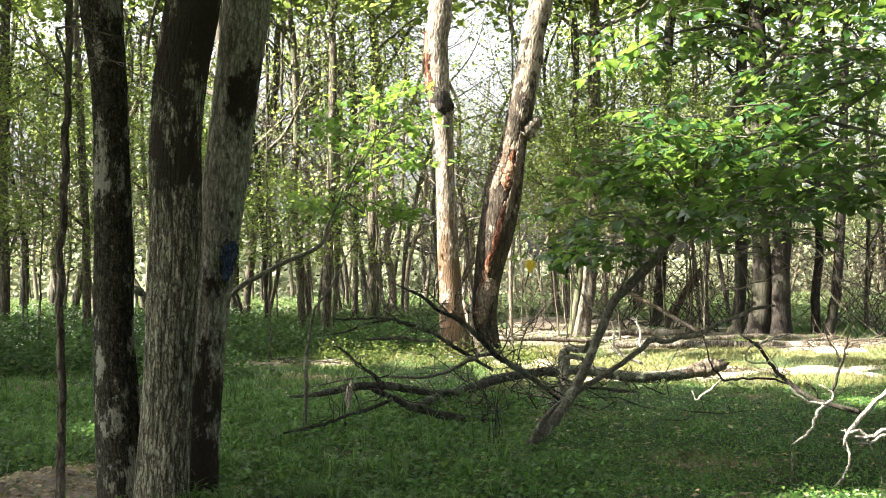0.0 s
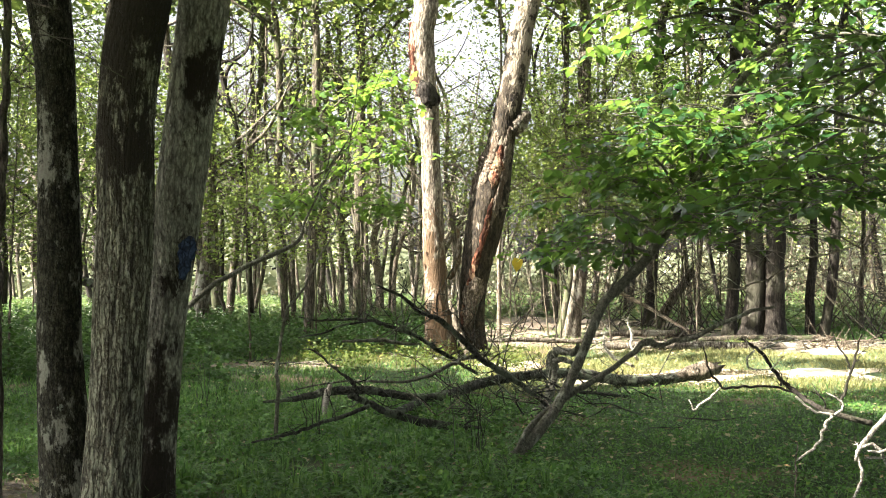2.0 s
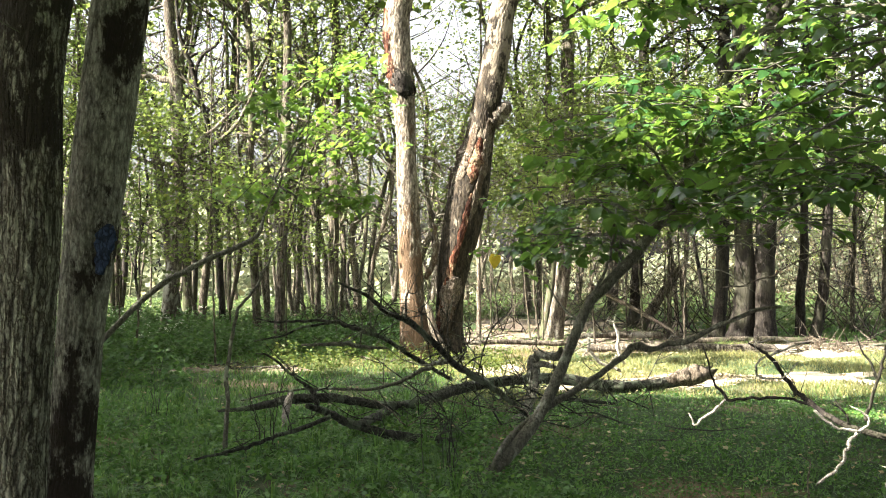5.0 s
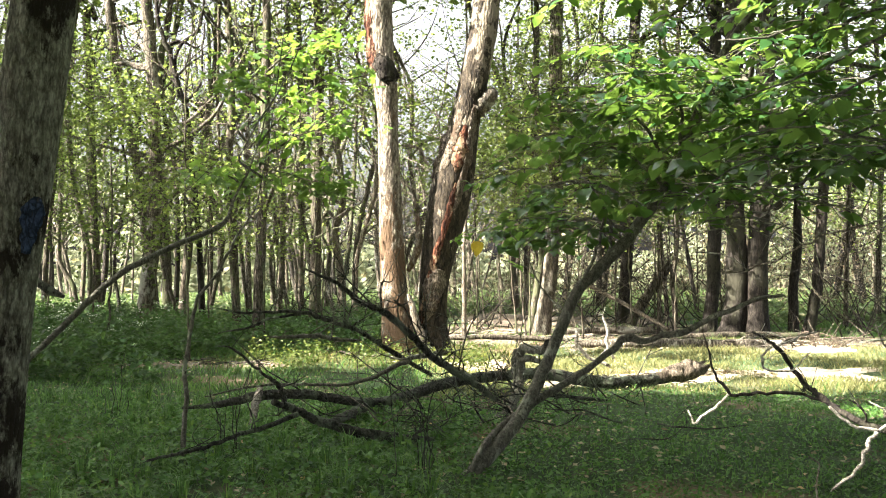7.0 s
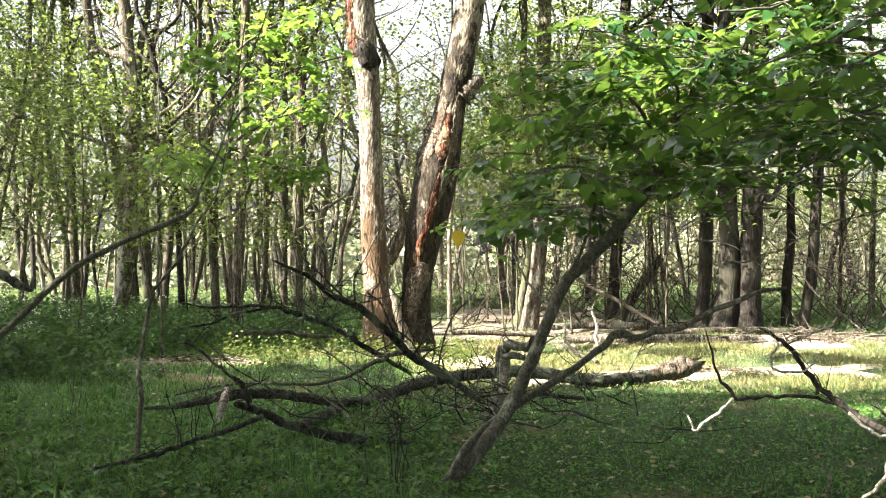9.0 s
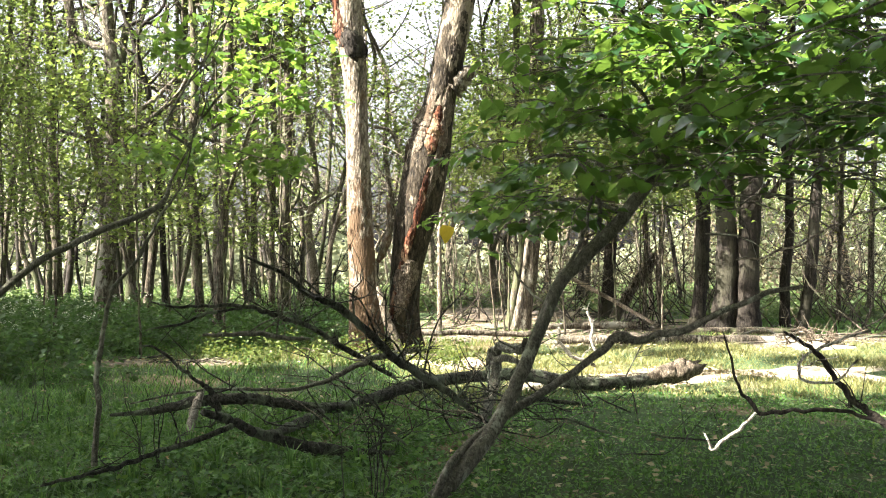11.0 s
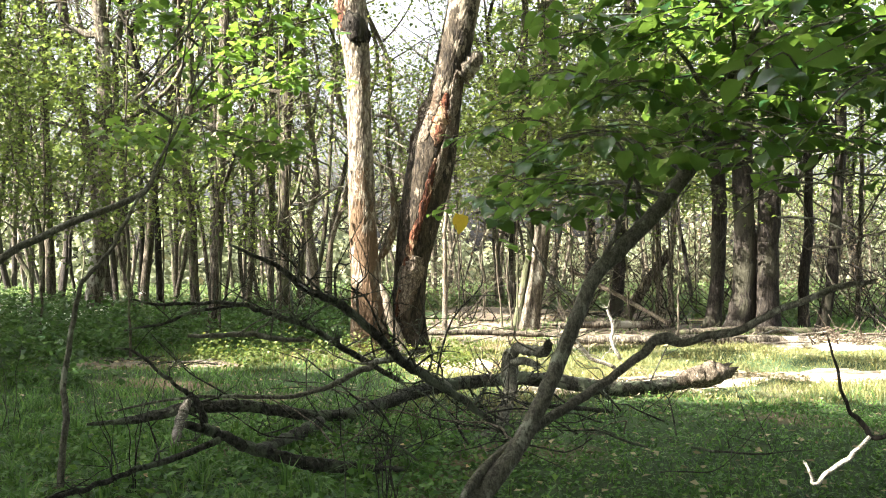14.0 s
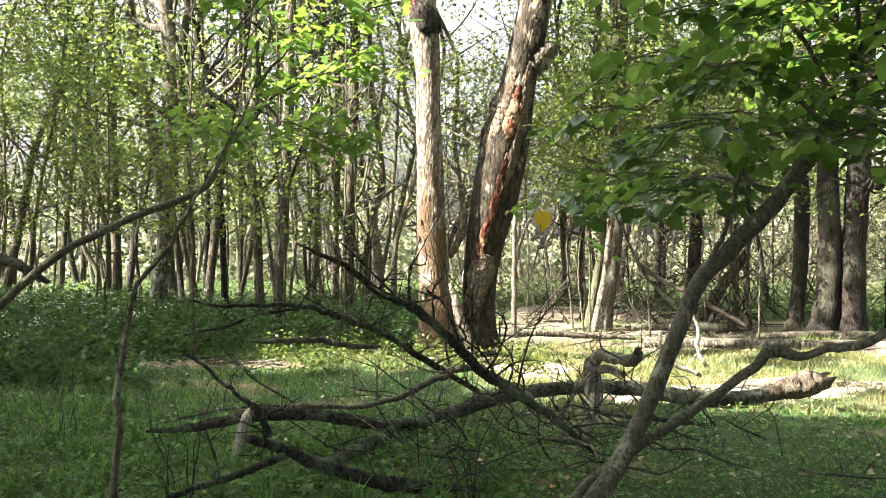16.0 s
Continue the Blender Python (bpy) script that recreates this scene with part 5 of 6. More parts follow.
placed = [
    ([(-13.23, 42.00, -0.11, 0.094), (-13.29, 42.00, 0.96, 0.094), (-13.81, 42.00, 2.20, 0.094), (-13.73, 42.00, 5.09, 0.094), (-13.81, 42.00, 8.19, 0.084), (-13.68, 42.00, 11.29, 0.073)], BARK_DARK, "thin crooked dark tree"),
    ([(-10.78, 36.00, 0.11, 0.152), (-10.84, 36.00, 2.08, 0.143), (-10.94, 36.00, 4.54, 0.143), (-11.01, 36.00, 7.72, 0.134), (-11.08, 36.00, 9.84, 0.125)], BARK_DARK, "slim dark-barked tree"),
    ([(-10.44, 34.00, 0.19, 0.076), (-10.47, 34.00, 2.04, 0.076), (-10.86, 34.00, 3.87, 0.076), (-11.05, 34.00, 5.69, 0.067), (-11.11, 34.00, 9.35, 0.059)], BARK_DARK, "thin curved dark tree"),
    ([(-7.04, 26.10, -0.10, 0.216), (-6.96, 26.10, 0.75, 0.185), (-6.83, 26.10, 1.88, 0.166), (-6.73, 26.10, 3.65, 0.159), (-6.77, 26.10, 5.54, 0.153), (-6.90, 26.10, 7.44, 0.140)], BARK_GREY, "tall straight grey tree"),
    ([(-7.36, 29.00, -0.03, 0.142), (-7.55, 29.00, 1.94, 0.142), (-7.79, 29.00, 3.91, 0.135), (-8.12, 29.00, 5.60, 0.128), (-8.53, 29.00, 8.14, 0.121)], BARK_GREY, "leaning grey tree"),
    ([(-8.15, 34.00, 0.04, 0.151), (-8.15, 34.00, 2.03, 0.134), (-8.27, 34.00, 4.36, 0.118), (-8.43, 34.00, 6.86, 0.109), (-8.06, 34.00, 9.36, 0.092)], BARK_DARK, "slim dark tree"),
    ([(-8.10, 36.00, 0.02, 0.143), (-7.92, 36.00, 1.88, 0.134), (-7.76, 36.00, 3.65, 0.134), (-7.32, 36.00, 5.95, 0.125), (-7.00, 36.00, 8.08, 0.116), (-6.92, 36.00, 9.86, 0.107)], BARK_DARK, "curving dark tree"),
    ([(-7.86, 40.00, 0.06, 0.080), (-7.86, 40.00, 4.89, 0.070), (-7.92, 40.00, 10.83, 0.060)], BARK_DARK, "thin pole-like tree"),
    ([(-4.96, 26.90, -0.09, 0.118), (-5.02, 26.90, 0.84, 0.105), (-5.07, 26.90, 2.02, 0.105), (-5.19, 26.90, 3.45, 0.099), (-5.11, 26.90, 5.67, 0.092), (-5.18, 26.90, 7.64, 0.085)], BARK_DARK, "slim dark tree with smooth bark"),
    ([(-4.01, 22.40, -0.09, 0.141), (-3.92, 22.40, 0.51, 0.108), (-3.86, 22.40, 1.80, 0.103), (-3.80, 22.40, 3.31, 0.097), (-3.74, 22.40, 4.93, 0.092), (-3.71, 22.40, 6.55, 0.087)], BARK_DARK, "straight dark tree with a mossy foot"),
    ([(-5.24, 38.00, -0.17, 0.104), (-5.10, 38.00, 2.08, 0.094), (-5.05, 38.00, 5.65, 0.094), (-4.88, 38.00, 10.36, 0.085)], BARK_DARK, "thin dark tree"),
    ([(-4.30, 36.00, -0.18, 0.107), (-4.29, 36.00, 2.04, 0.098), (-4.24, 36.00, 5.41, 0.089), (-4.35, 36.00, 9.87, 0.080)], BARK_DARK, "thin dark tree"),
    ([(-3.32, 29.00, -0.10, 0.171), (-3.30, 29.00, 1.06, 0.149), (-3.27, 29.00, 2.48, 0.142), (-3.20, 29.00, 4.61, 0.135), (-3.16, 29.00, 6.74, 0.128), (-3.18, 29.00, 8.16, 0.121)], BARK_DARK, "straight dark tree"),
    ([(-3.09, 38.00, -0.09, 0.151), (-3.12, 38.00, 1.31, 0.141), (-3.30, 38.00, 2.82, 0.132), (-3.03, 38.00, 4.13, 0.113), (-3.39, 38.00, 6.96, 0.094)], BARK_PALE, "broken-looking pale tree"),
    ([(-2.50, 34.00, 0.07, 0.084), (-2.39, 34.00, 1.99, 0.076), (-1.80, 34.00, 4.34, 0.067), (-2.26, 34.00, 6.86, 0.067), (-1.44, 34.00, 9.40, 0.059)], BARK_PALE, "thin pale tree"),
    ([(0.28, 24.50, -0.02, 0.060), (0.28, 24.50, 1.10, 0.048), (0.31, 24.50, 2.29, 0.042), (0.41, 24.50, 3.48, 0.036), (0.36, 24.50, 5.28, 0.030)], BARK_PALE, "thin pale birch-like sapling"),
    ([(2.03, 25.20, -0.06, 0.209), (2.14, 25.20, 0.58, 0.184), (2.28, 25.20, 1.57, 0.172), (2.41, 25.20, 2.80, 0.166), (2.40, 25.20, 4.78, 0.153), (2.47, 25.20, 7.26, 0.141)], BARK_GREY, "grey-barked tree at the clearing's edge"),
    ([(1.83, 25.60, -0.03, 0.100), (2.02, 25.60, 1.07, 0.087), (2.15, 25.60, 2.07, 0.081), (1.99, 25.60, 4.21, 0.075), (2.07, 25.60, 7.36, 0.069)], BARK_DARK, "dark stem beside a pale tree"),
    ([(4.83, 29.80, -0.06, 0.183), (4.91, 29.80, 0.99, 0.161), (5.00, 29.80, 2.17, 0.154), (5.10, 29.80, 4.69, 0.146), (5.28, 29.80, 8.40, 0.139)], BARK_SHADE_BLACK, "dark tree behind the litter"),
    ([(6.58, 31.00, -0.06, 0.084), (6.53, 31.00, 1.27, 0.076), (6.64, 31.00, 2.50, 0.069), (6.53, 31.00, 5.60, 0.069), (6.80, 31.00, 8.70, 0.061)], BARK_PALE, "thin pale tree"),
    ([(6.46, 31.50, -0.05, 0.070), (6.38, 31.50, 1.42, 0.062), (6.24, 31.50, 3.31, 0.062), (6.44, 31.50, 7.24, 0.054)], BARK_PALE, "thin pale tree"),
    ([(5.65, 24.60, -0.06, 0.191), (5.73, 24.60, 0.57, 0.155), (5.82, 24.60, 1.66, 0.149), (5.82, 24.60, 3.48, 0.144), (5.93, 24.60, 7.13, 0.132)], BARK_SHADE_BLACK, "dark tree in a close group"),
    ([(5.84, 23.60, -0.07, 0.286), (5.96, 23.60, 0.60, 0.240), (6.02, 23.60, 1.65, 0.217), (5.99, 23.60, 3.39, 0.206), (6.01, 23.60, 6.89, 0.189)], BARK_SHADE_BLACK, "stout dark tree in a close group"),
    ([(6.39, 23.50, -0.07, 0.273), (6.40, 23.50, 0.60, 0.239), (6.43, 23.50, 1.64, 0.228), (6.53, 23.50, 3.38, 0.216), (6.71, 23.50, 6.87, 0.199)], BARK_SHADE_BLACK, "stout dark tree in a close group"),
    ([(7.83, 25.30, -0.07, 0.123), (7.84, 25.30, 1.03, 0.105), (7.96, 25.30, 2.28, 0.099), (7.94, 25.30, 4.79, 0.092), (8.10, 25.30, 7.31, 0.086)], BARK_SHADE_BLACK, "slim dark tree beside the stout ones"),
    ([(7.52, 23.70, -0.07, 0.144), (7.68, 23.70, 0.58, 0.121), (7.83, 23.70, 1.75, 0.115), (7.95, 23.70, 3.39, 0.109), (8.09, 23.70, 6.92, 0.098)], BARK_SHADE_BLACK, "leaning dark tree beside the stout ones"),
    ([(9.74, 27.00, -0.08, 0.059), (9.79, 27.00, 1.66, 0.053), (9.87, 27.00, 3.68, 0.053), (9.85, 27.00, 7.74, 0.046)], BARK_DARK, "thin dark tree"),
    ([(11.84, 30.00, -0.19, 0.074), (11.95, 30.00, 2.44, 0.074), (12.07, 30.00, 5.45, 0.066), (11.88, 30.00, 8.48, 0.059)], BARK_DARK, "thin dark tree"),
    ([(-9.02, 22.00, 0.01, 0.103), (-9.02, 22.00, 1.04, 0.091), (-9.04, 22.00, 2.74, 0.085), (-9.13, 22.00, 4.57, 0.085), (-9.20, 22.00, 6.40, 0.079), (-9.25, 22.00, 7.63, 0.073)], BARK_DARK, "slim dark tree"),
    ([(-3.95, 5.70, 0.07, 0.030), (-3.94, 5.70, 0.63, 0.028), (-3.94, 5.70, 1.19, 0.026), (-3.94, 5.70, 1.75, 0.026), (-3.92, 5.70, 2.32, 0.026), (-3.90, 5.70, 2.88, 0.024), (-3.87, 5.70, 3.45, 0.023), (-3.85, 5.70, 4.59, 0.019)], BARK_DARK, "slender dark sapling beside the near trunks"),
    ([(-2.76, 9.25, -0.07, 0.022), (-2.77, 9.25, 0.20, 0.020), (-2.76, 9.28, 0.53, 0.019), (-2.76, 9.30, 0.72, 0.017), (-2.72, 9.30, 1.02, 0.016), (-2.66, 9.30, 1.26, 0.014), (-2.56, 9.35, 1.42, 0.012), (-2.42, 9.40, 1.65, 0.011), (-2.29, 9.50, 1.92, 0.007), (-2.20, 9.50, 2.15, 0.005)], BARK_LEAN, "thin leaning sapling with few twigs"),
    ([(-12.78, 27.00, 0.21, 0.147), (-12.78, 27.00, 3.01, 0.133), (-12.85, 27.00, 5.22, 0.125), (-12.70, 27.00, 8.93, 0.118)], BARK_DARK, "dark tree"),
]
for k, (pts, mat, lab) in enumerate(placed):
    small = pts[0][3] < 0.06
    close = pts[0][1] < 15
    wood_tree(pts, mat, lab, 200 + k, crown=(4.5 if not small else 3.0, 11 if not small else 7), leaf_n=(0 if close else (1900 if not small else 800)), leaf_size=0.09,
              limbs=(3 if close else 10), spread=(0.5 if close else 2.4), first=(2.5 if not small else 2.0), leafmat=LEAF_CANOPY if k % 3 else LEAF_LIGHT, sides=14, shade_roof=0 if close else (1000 if not small else 500))

crook = wood_tree([(-6.36, 30.00, 0.26, 0.090), (-6.44, 30.00, 2.13, 0.083), (-6.60, 30.00, 4.22, 0.083), (-6.78, 30.00, 5.72, 0.075), (-6.99, 30.00, 6.47, 0.075), (-7.18, 30.00, 7.23, 0.068), (-7.32, 30.00, 7.60, 0.060), (-7.50, 30.00, 8.13, 0.053), (-7.61, 30.00, 9.18, 0.045)], BARK_SHADE_BLACK, "crooked dark tree with forked upper limbs", 290, crown=(8, 11), leaf_n=300, leaf_size=0.12, limbs=8, spread=2.0, first=4.0)
for pts in ([(-6.99, 30.00, 6.47, 0.053), (-7.07, 30.00, 7.08, 0.045), (-6.88, 30.00, 7.60, 0.045), (-6.52, 30.00, 7.86, 0.045), (-6.37, 30.00, 8.28, 0.038), (-6.30, 30.00, 9.18, 0.030)], [(-7.29, 30.00, 7.53, 0.045), (-6.97, 30.00, 7.65, 0.038), (-6.63, 30.00, 7.49, 0.030), (-6.40, 30.00, 7.52, 0.015)], [(-6.86, 30.00, 5.95, 0.038), (-6.41, 30.00, 6.47, 0.030), (-6.37, 30.00, 7.22, 0.030), (-6.28, 30.00, 8.13, 0.023)]):
    V, Q, T = tube(pts, 24, 8, 0.05, 0.0, seed=5, kink=0.03)
    under(crook, "limb", quick_mesh("limb", V, [Q, T], BARK_SHADE_BLACK))


def straight(x, y, r, h, g):
    """A slightly wavering trunk line."""
    lx, ly = g.normal(0, 0.12, 2)
    zs = np.linspace(0, h, 6)
    return [(x + lx * z + g.normal(0, 0.13) * z ** 0.5, y + ly * z + g.normal(0, 0.05) * z ** 0.5, z - 0.05, r * (1 - 0.55 * z / h)) for z in zs]


g = np.random.default_rng(5)
# far wood behind the clearing
for k in range(92):
    y = g.uniform(33, 80)
    x = g.uniform(-0.52, 0.50) * (y + 2) - 1
    h = g.uniform(9, 15)
    # silhouette shade of these trunks comes from the near-black bark colour
    wood_tree(straight(x, y, g.uniform(0.05, 0.17), h, g), (BARK_DARK, BARK_SHADE_BLACK, BARK_SHADE_BLACK, BARK_DARK, BARK_SHADE_BLACK)[k % 5],
              ("slim dark tree of the far wood", "slim black-barked tree of the far wood", "slim black-barked tree of the far wood", "slim dark tree of the far wood", "slim black-barked tree of the far wood")[k % 5], 400 + k, crown=(max(g.uniform(2.0, 6), 4.2 if -0.06 < (x - 1) / y < 0.3 else 0), h), leaf_n=int(g.uniform(1300, 3200)), leaf_size=0.105, limbs=9,
              spread=g.uniform(1.4, 2.6), first=2.0, leafmat=(LEAF_LIGHT, LEAF_CANOPY)[k % 2], sides=8, group="trees of the far wood", trim=1.0, shade_roof=700 if y < 48 else 0)
for k in range(40):
    y = g.uniform(31, 60)
    x = (g.uniform(-0.16, 0.12) if k % 7 < 4 else g.uniform(-0.46, -0.1)) * (y + 2) - 0.5
    h = g.uniform(10, 15)
    wood_tree(straight(x, y, g.uniform(0.05, 0.13), h, g), (BARK_GREY, BARK_DARK)[k % 2], "bare twiggy grey tree of the far wood", 560 + k, crown=(3.0, h), leaf_n=500, leaf_size=0.09, limbs=22, spread=2.6, first=2.5, leafmat=LEAF_LIGHT, sides=8, group="trees of the far wood")
for k in range(34):
    y = g.uniform(62, 95)
    x = (g.uniform(-0.52, -0.09) if k < 22 else g.uniform(0.12, 0.5)) * (y + 2)
    h = g.uniform(15, 24)
    wood_tree(straight(x, y, g.uniform(0.06, 0.16), h, g), BARK_DARK, "tall leafy tree of the far wood", 1300 + k, crown=(5, h), leaf_n=1100, leaf_size=0.32, limbs=6, spread=3.2, first=5.0, leafmat=LEAF_LIGHT, sides=7, group="trees of the far wood")
# trees added beside and behind the way, mostly out of view, to shade it
shade = [(-6.8, 2.0), (-5.4, -1.5), (-8.4, 5.5), (-10.2, 9.0), (-11.5, 3.0), (-9.0, -2.0), (-3.0, -5.0), (-12.8, 13.0), (-13.5, 7.5), (-15, 0.5), (-7.5, -6.5), (1.5, -6.0), (6.0, -4.0), (7.5, 1.0), (9.5, 6.0), (12.5, 11.0),
         (-16.5, 11), (-17.5, 5), (-20, 9), (-19, -3), (-13, -7), (-2, -11), (4, -11), (10, -8), (13, 2), (15, 15), (-16.5, 17), (-21, 15), (-17, 20), (-19, 25), (-22, 21), (-21, 29), (-13.3, 4.2), (4.8, 5.2), (5.8, 9.2), (3.6, 1.4)]
for k, (x, y) in enumerate(shade):
    h = g.uniform(12, 16)
    wood_tree(straight(x, y, g.uniform(0.12, 0.24), h, g), BARK_DARK, "tall dark tree of the shady wood", 600 + k, crown=(6.0, h), leaf_n=5200, leaf_size=0.34, limbs=9, spread=4.3, first=5.0, leafmat=LEAF_CANOPY, sides=8, trim=1.0)


def sapling(x, y, h, leaf_n, size, spread, seed, label, mat=None, low=0.6):
    g = np.random.default_rng(seed)
    pts = [(x, y, -0.03, 0.022), (x + g.normal(0, 0.08), y, h * 0.4, 0.017), (x + g.normal(0, 0.2), y + g.normal(0, 0.1), h, 0.006)]
    return wood_tree(pts, BARK_DARK, label, seed, crown=(low, h + 0.4), leaf_n=leaf_n, leaf_size=size, limbs=9, spread=spread, first=low, leafmat=mat or LEAF_LIGHT, sides=7, group="saplings", trim=0.9, flare=0.1)


# saplings with light leaves in the middle distance
spots = [(-6.2, 20, 5.5), (-4.6, 19, 6.0), (-3.6, 21, 6.5), (-2.8, 23, 6.5), (-7.6, 24, 6), (-5.5, 26, 7), (-9.5, 27, 7), (-3.0, 27, 7), (-11, 24, 6), (-8.6, 18, 5), (-10, 21, 6),
         (1.6, 23.5, 5.5), (2.8, 24, 6), (3.9, 26, 6), (0.8, 28, 6), (5.2, 27, 6), (7.0, 28, 6), (11.5, 29, 6), (4.4, 22.5, 4.5), (-12.5, 30, 7), (-1.0, 32, 7), (-14.5, 36, 8), (-5.0, 35, 8)]
for k, (x, y, h) in enumerate(spots):
    sapling(x, y, h, 1900 if x > -1.5 else (3200 if -6 < x < -3 else 2400), 0.088, 1.3, 800 + k, "young tree with light green leaves", LEAF_LIGHT if k % 3 else LEAF_CANOPY, 2.3 if x > -1.5 else 1.9)

for k in range(13):
    x, y = g.uniform(0.6, 7.5), g.uniform(24.5, 32)
    sapling(x, y, g.uniform(4.0, 6.8), 2200, 0.085, 1.5, 860 + k, "leafy young tree with small yellow-green leaves", LEAF_LIGHT, 2.7)


def bare_bush(x, y, h, seed):
    g = np.random.default_rng(seed)
    o = thing("bare_bush", (x, y, 0), "leafless brown thicket of thin stems behind the clearing", "bush", "bare bushes")
    for k in range(8):
        a, L = g.uniform(0, 6.28), h * g.uniform(0.6, 1.25)
        d = np.array([math.cos(a) * 0.85, math.sin(a) * 0.5, 0.8]) * L
        p = np.array([x + g.normal(0, 0.35), y + g.normal(0, 0.3), -0.02])
        tb = [tube([(*p, 0.016), (*(p + d * 0.35 + g.normal(0, 0.22, 3)), 0.012), (*(p + d * 0.7 + g.normal(0, 0.25, 3)), 0.008), (*(p + d), 0.003)], 18, 5, seed=k, kink=0.04)]
        for q in range(6):
            b = p + d * g.uniform(0.25, 0.9)
            e = b + (d / L * 0.4 + g.normal(0, 0.5, 3)) * 0.6
            tb.append(tube([(*b, 0.007), (*((b + e) / 2 + g.normal(0, 0.05, 3)), 0.005), (*e, 0.002)], 7, 4, seed=q, kink=0.02))
        V, F = join(tb)
        under(o, "stem", quick_mesh("stem", V, F, (BARK_DARK, BARK_SHADE_BLACK)[k % 2]))


for k, (x, y) in enumerate(((1.2, 27.5), (2.6, 29.5), (3.6, 26.8), (4.6, 30.5), (5.4, 28), (6.6, 27.2), (7.6, 29.5), (8.8, 27), (10.2, 28.5), (9.2, 23.8), (0.2, 30), (11.5, 25), (-2.2, 28), (-3.6, 30.5), (8.4, 22.2), (3.1, 27.8), (5.0, 26.0), (7.1, 25.8), (9.6, 25.4))):
    bare_bush(x, y, 2.0 + 0.5 * (k % 3), 1200 + k)


# ---- grass, weeds and fallen leaves ----
def blades(n, box, hgt, wid, seed, density=None):
    g = np.random.default_rng(seed)
    x, y = g.uniform(box[0], box[1], n), box[2] + (box[3] - box[2]) * g.random(n) ** 1.35
    if density is not None:
        keep = density(x, y, g)
        x, y = x[keep], y[keep]
    n = len(x)
    tuft = 0.35 + 1.0 * (0.5 + 0.5 * np.sin(x * 2.1 + 1.3 * np.sin(y * 1.7)) * np.sin(y * 2.6 + x * 0.7)) + g.normal(0, 0.12, n)
    h = hgt * np.clip(tuft, 0.3, 2) * g.uniform(0.5, 1.4, n) * np.where((x > -0.2 - 0.1 * y + 0.4 * np.sin(y)) & (y < 13.5), 0.6, 1.0)
    a, lean = g.uniform(0, 6.28, n), g.uniform(0.3, 1.35, n) * h
    w = wid * g.uniform(0.6, 1.3, n) * (1 + np.clip(y - 8, 0, 20) * 0.05)
    b = g.uniform(0, 6.28, n)
    z = height(x, y) - 0.005
    p = np.stack([x, y, z], 1)
    s = np.stack([np.cos(b), np.sin(b), 0 * b], 1) * w[:, None] / 2
    d = np.stack([np.cos(a), np.sin(a), 0 * a], 1)
    m = p + d * (lean * 0.35)[:, None] + np.stack([0 * h, 0 * h, h * 0.62], 1)
    e = p + d * lean[:, None] + np.stack([0 * h, 0 * h, h], 1)
    V = np.stack([p - s, p + s, m + s * 0.8, m - s * 0.8, e], 1).reshape(-1, 3)
    o = np.arange(n)[:, None] * 5
    return V, [np.hstack([o, o + 1, o + 2, o + 3]), np.hstack([o + 3, o + 2, o + 4])]


def open_grass(x, y, g):
    bare = (np.hypot((x - 3.0) / 3.9, (y - 29.0) / 7.5) < 1) | (np.hypot((x + 4.5) / 1.25, (y - 18.3) / 0.48) < 1) | (np.hypot((x + 4.45) / 1.0, (y - 6.7) / 1.0) < 1)
    for a, b, c, d in ((0.1, 18.0, 0.55, 1.3), (1.0, 14.35, 0.5, 0.35), (2.3, 15.3, 1.0, 0.75), (4.3, 16.1, 1.5, 0.8), (6.2, 20.3, 0.9, 0.8)):
        bare = bare | (np.hypot((x - a) / c, (y - b) / d) < 0.95)
    thin = 0.5 + 0.3 * np.sin(x * 0.9 + 0.5) * np.sin(y * 0.8 + 1) + 0.35 * np.sin(x * 3.3 + np.sin(y * 2.2)) * np.sin(y * 3.7 + 1.1 * x)
    return ~(bare & (g.random(len(x)) > 0.22)) & (g.random(len(x)) < 0.22 + 0.85 * thin) & (np.abs(x + 1) < 2.5 + 0.47 * (y + 2))


# follows the sunlit zone, where the paler grass replaces the green
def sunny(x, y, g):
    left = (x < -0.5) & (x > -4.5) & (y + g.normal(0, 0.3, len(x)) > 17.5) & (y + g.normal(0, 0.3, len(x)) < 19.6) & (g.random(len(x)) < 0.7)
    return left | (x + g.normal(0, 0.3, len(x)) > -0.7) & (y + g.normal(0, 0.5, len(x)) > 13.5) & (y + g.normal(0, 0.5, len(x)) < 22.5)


def lawn_grass(x, y, g):
    sparse = (x > -0.2 - 0.1 * y) & (y < 13.5) & (g.random(len(x)) < 0.35)
    return open_grass(x, y, g) & ~sunny(x, y, g) & ~sparse


def clearing_grass(x, y, g):
    return open_grass(x, y, g) & sunny(x, y, g)


V, F = blades(330000, (-13, 11, 1.0, 30), 0.10, 0.009, 1, lawn_grass)
tagged(part("grass", quick_mesh("grass", V, F, GRASS, False)), "short green woodland grass in shade", "grass", kind="stuff")
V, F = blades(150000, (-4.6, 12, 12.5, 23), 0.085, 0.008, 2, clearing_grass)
tagged(part("grass", quick_mesh("grass", V, F, GRASS_SUNLIT, False)), "yellowish clearing grass with sunlight in its tint", "grass", kind="stuff")


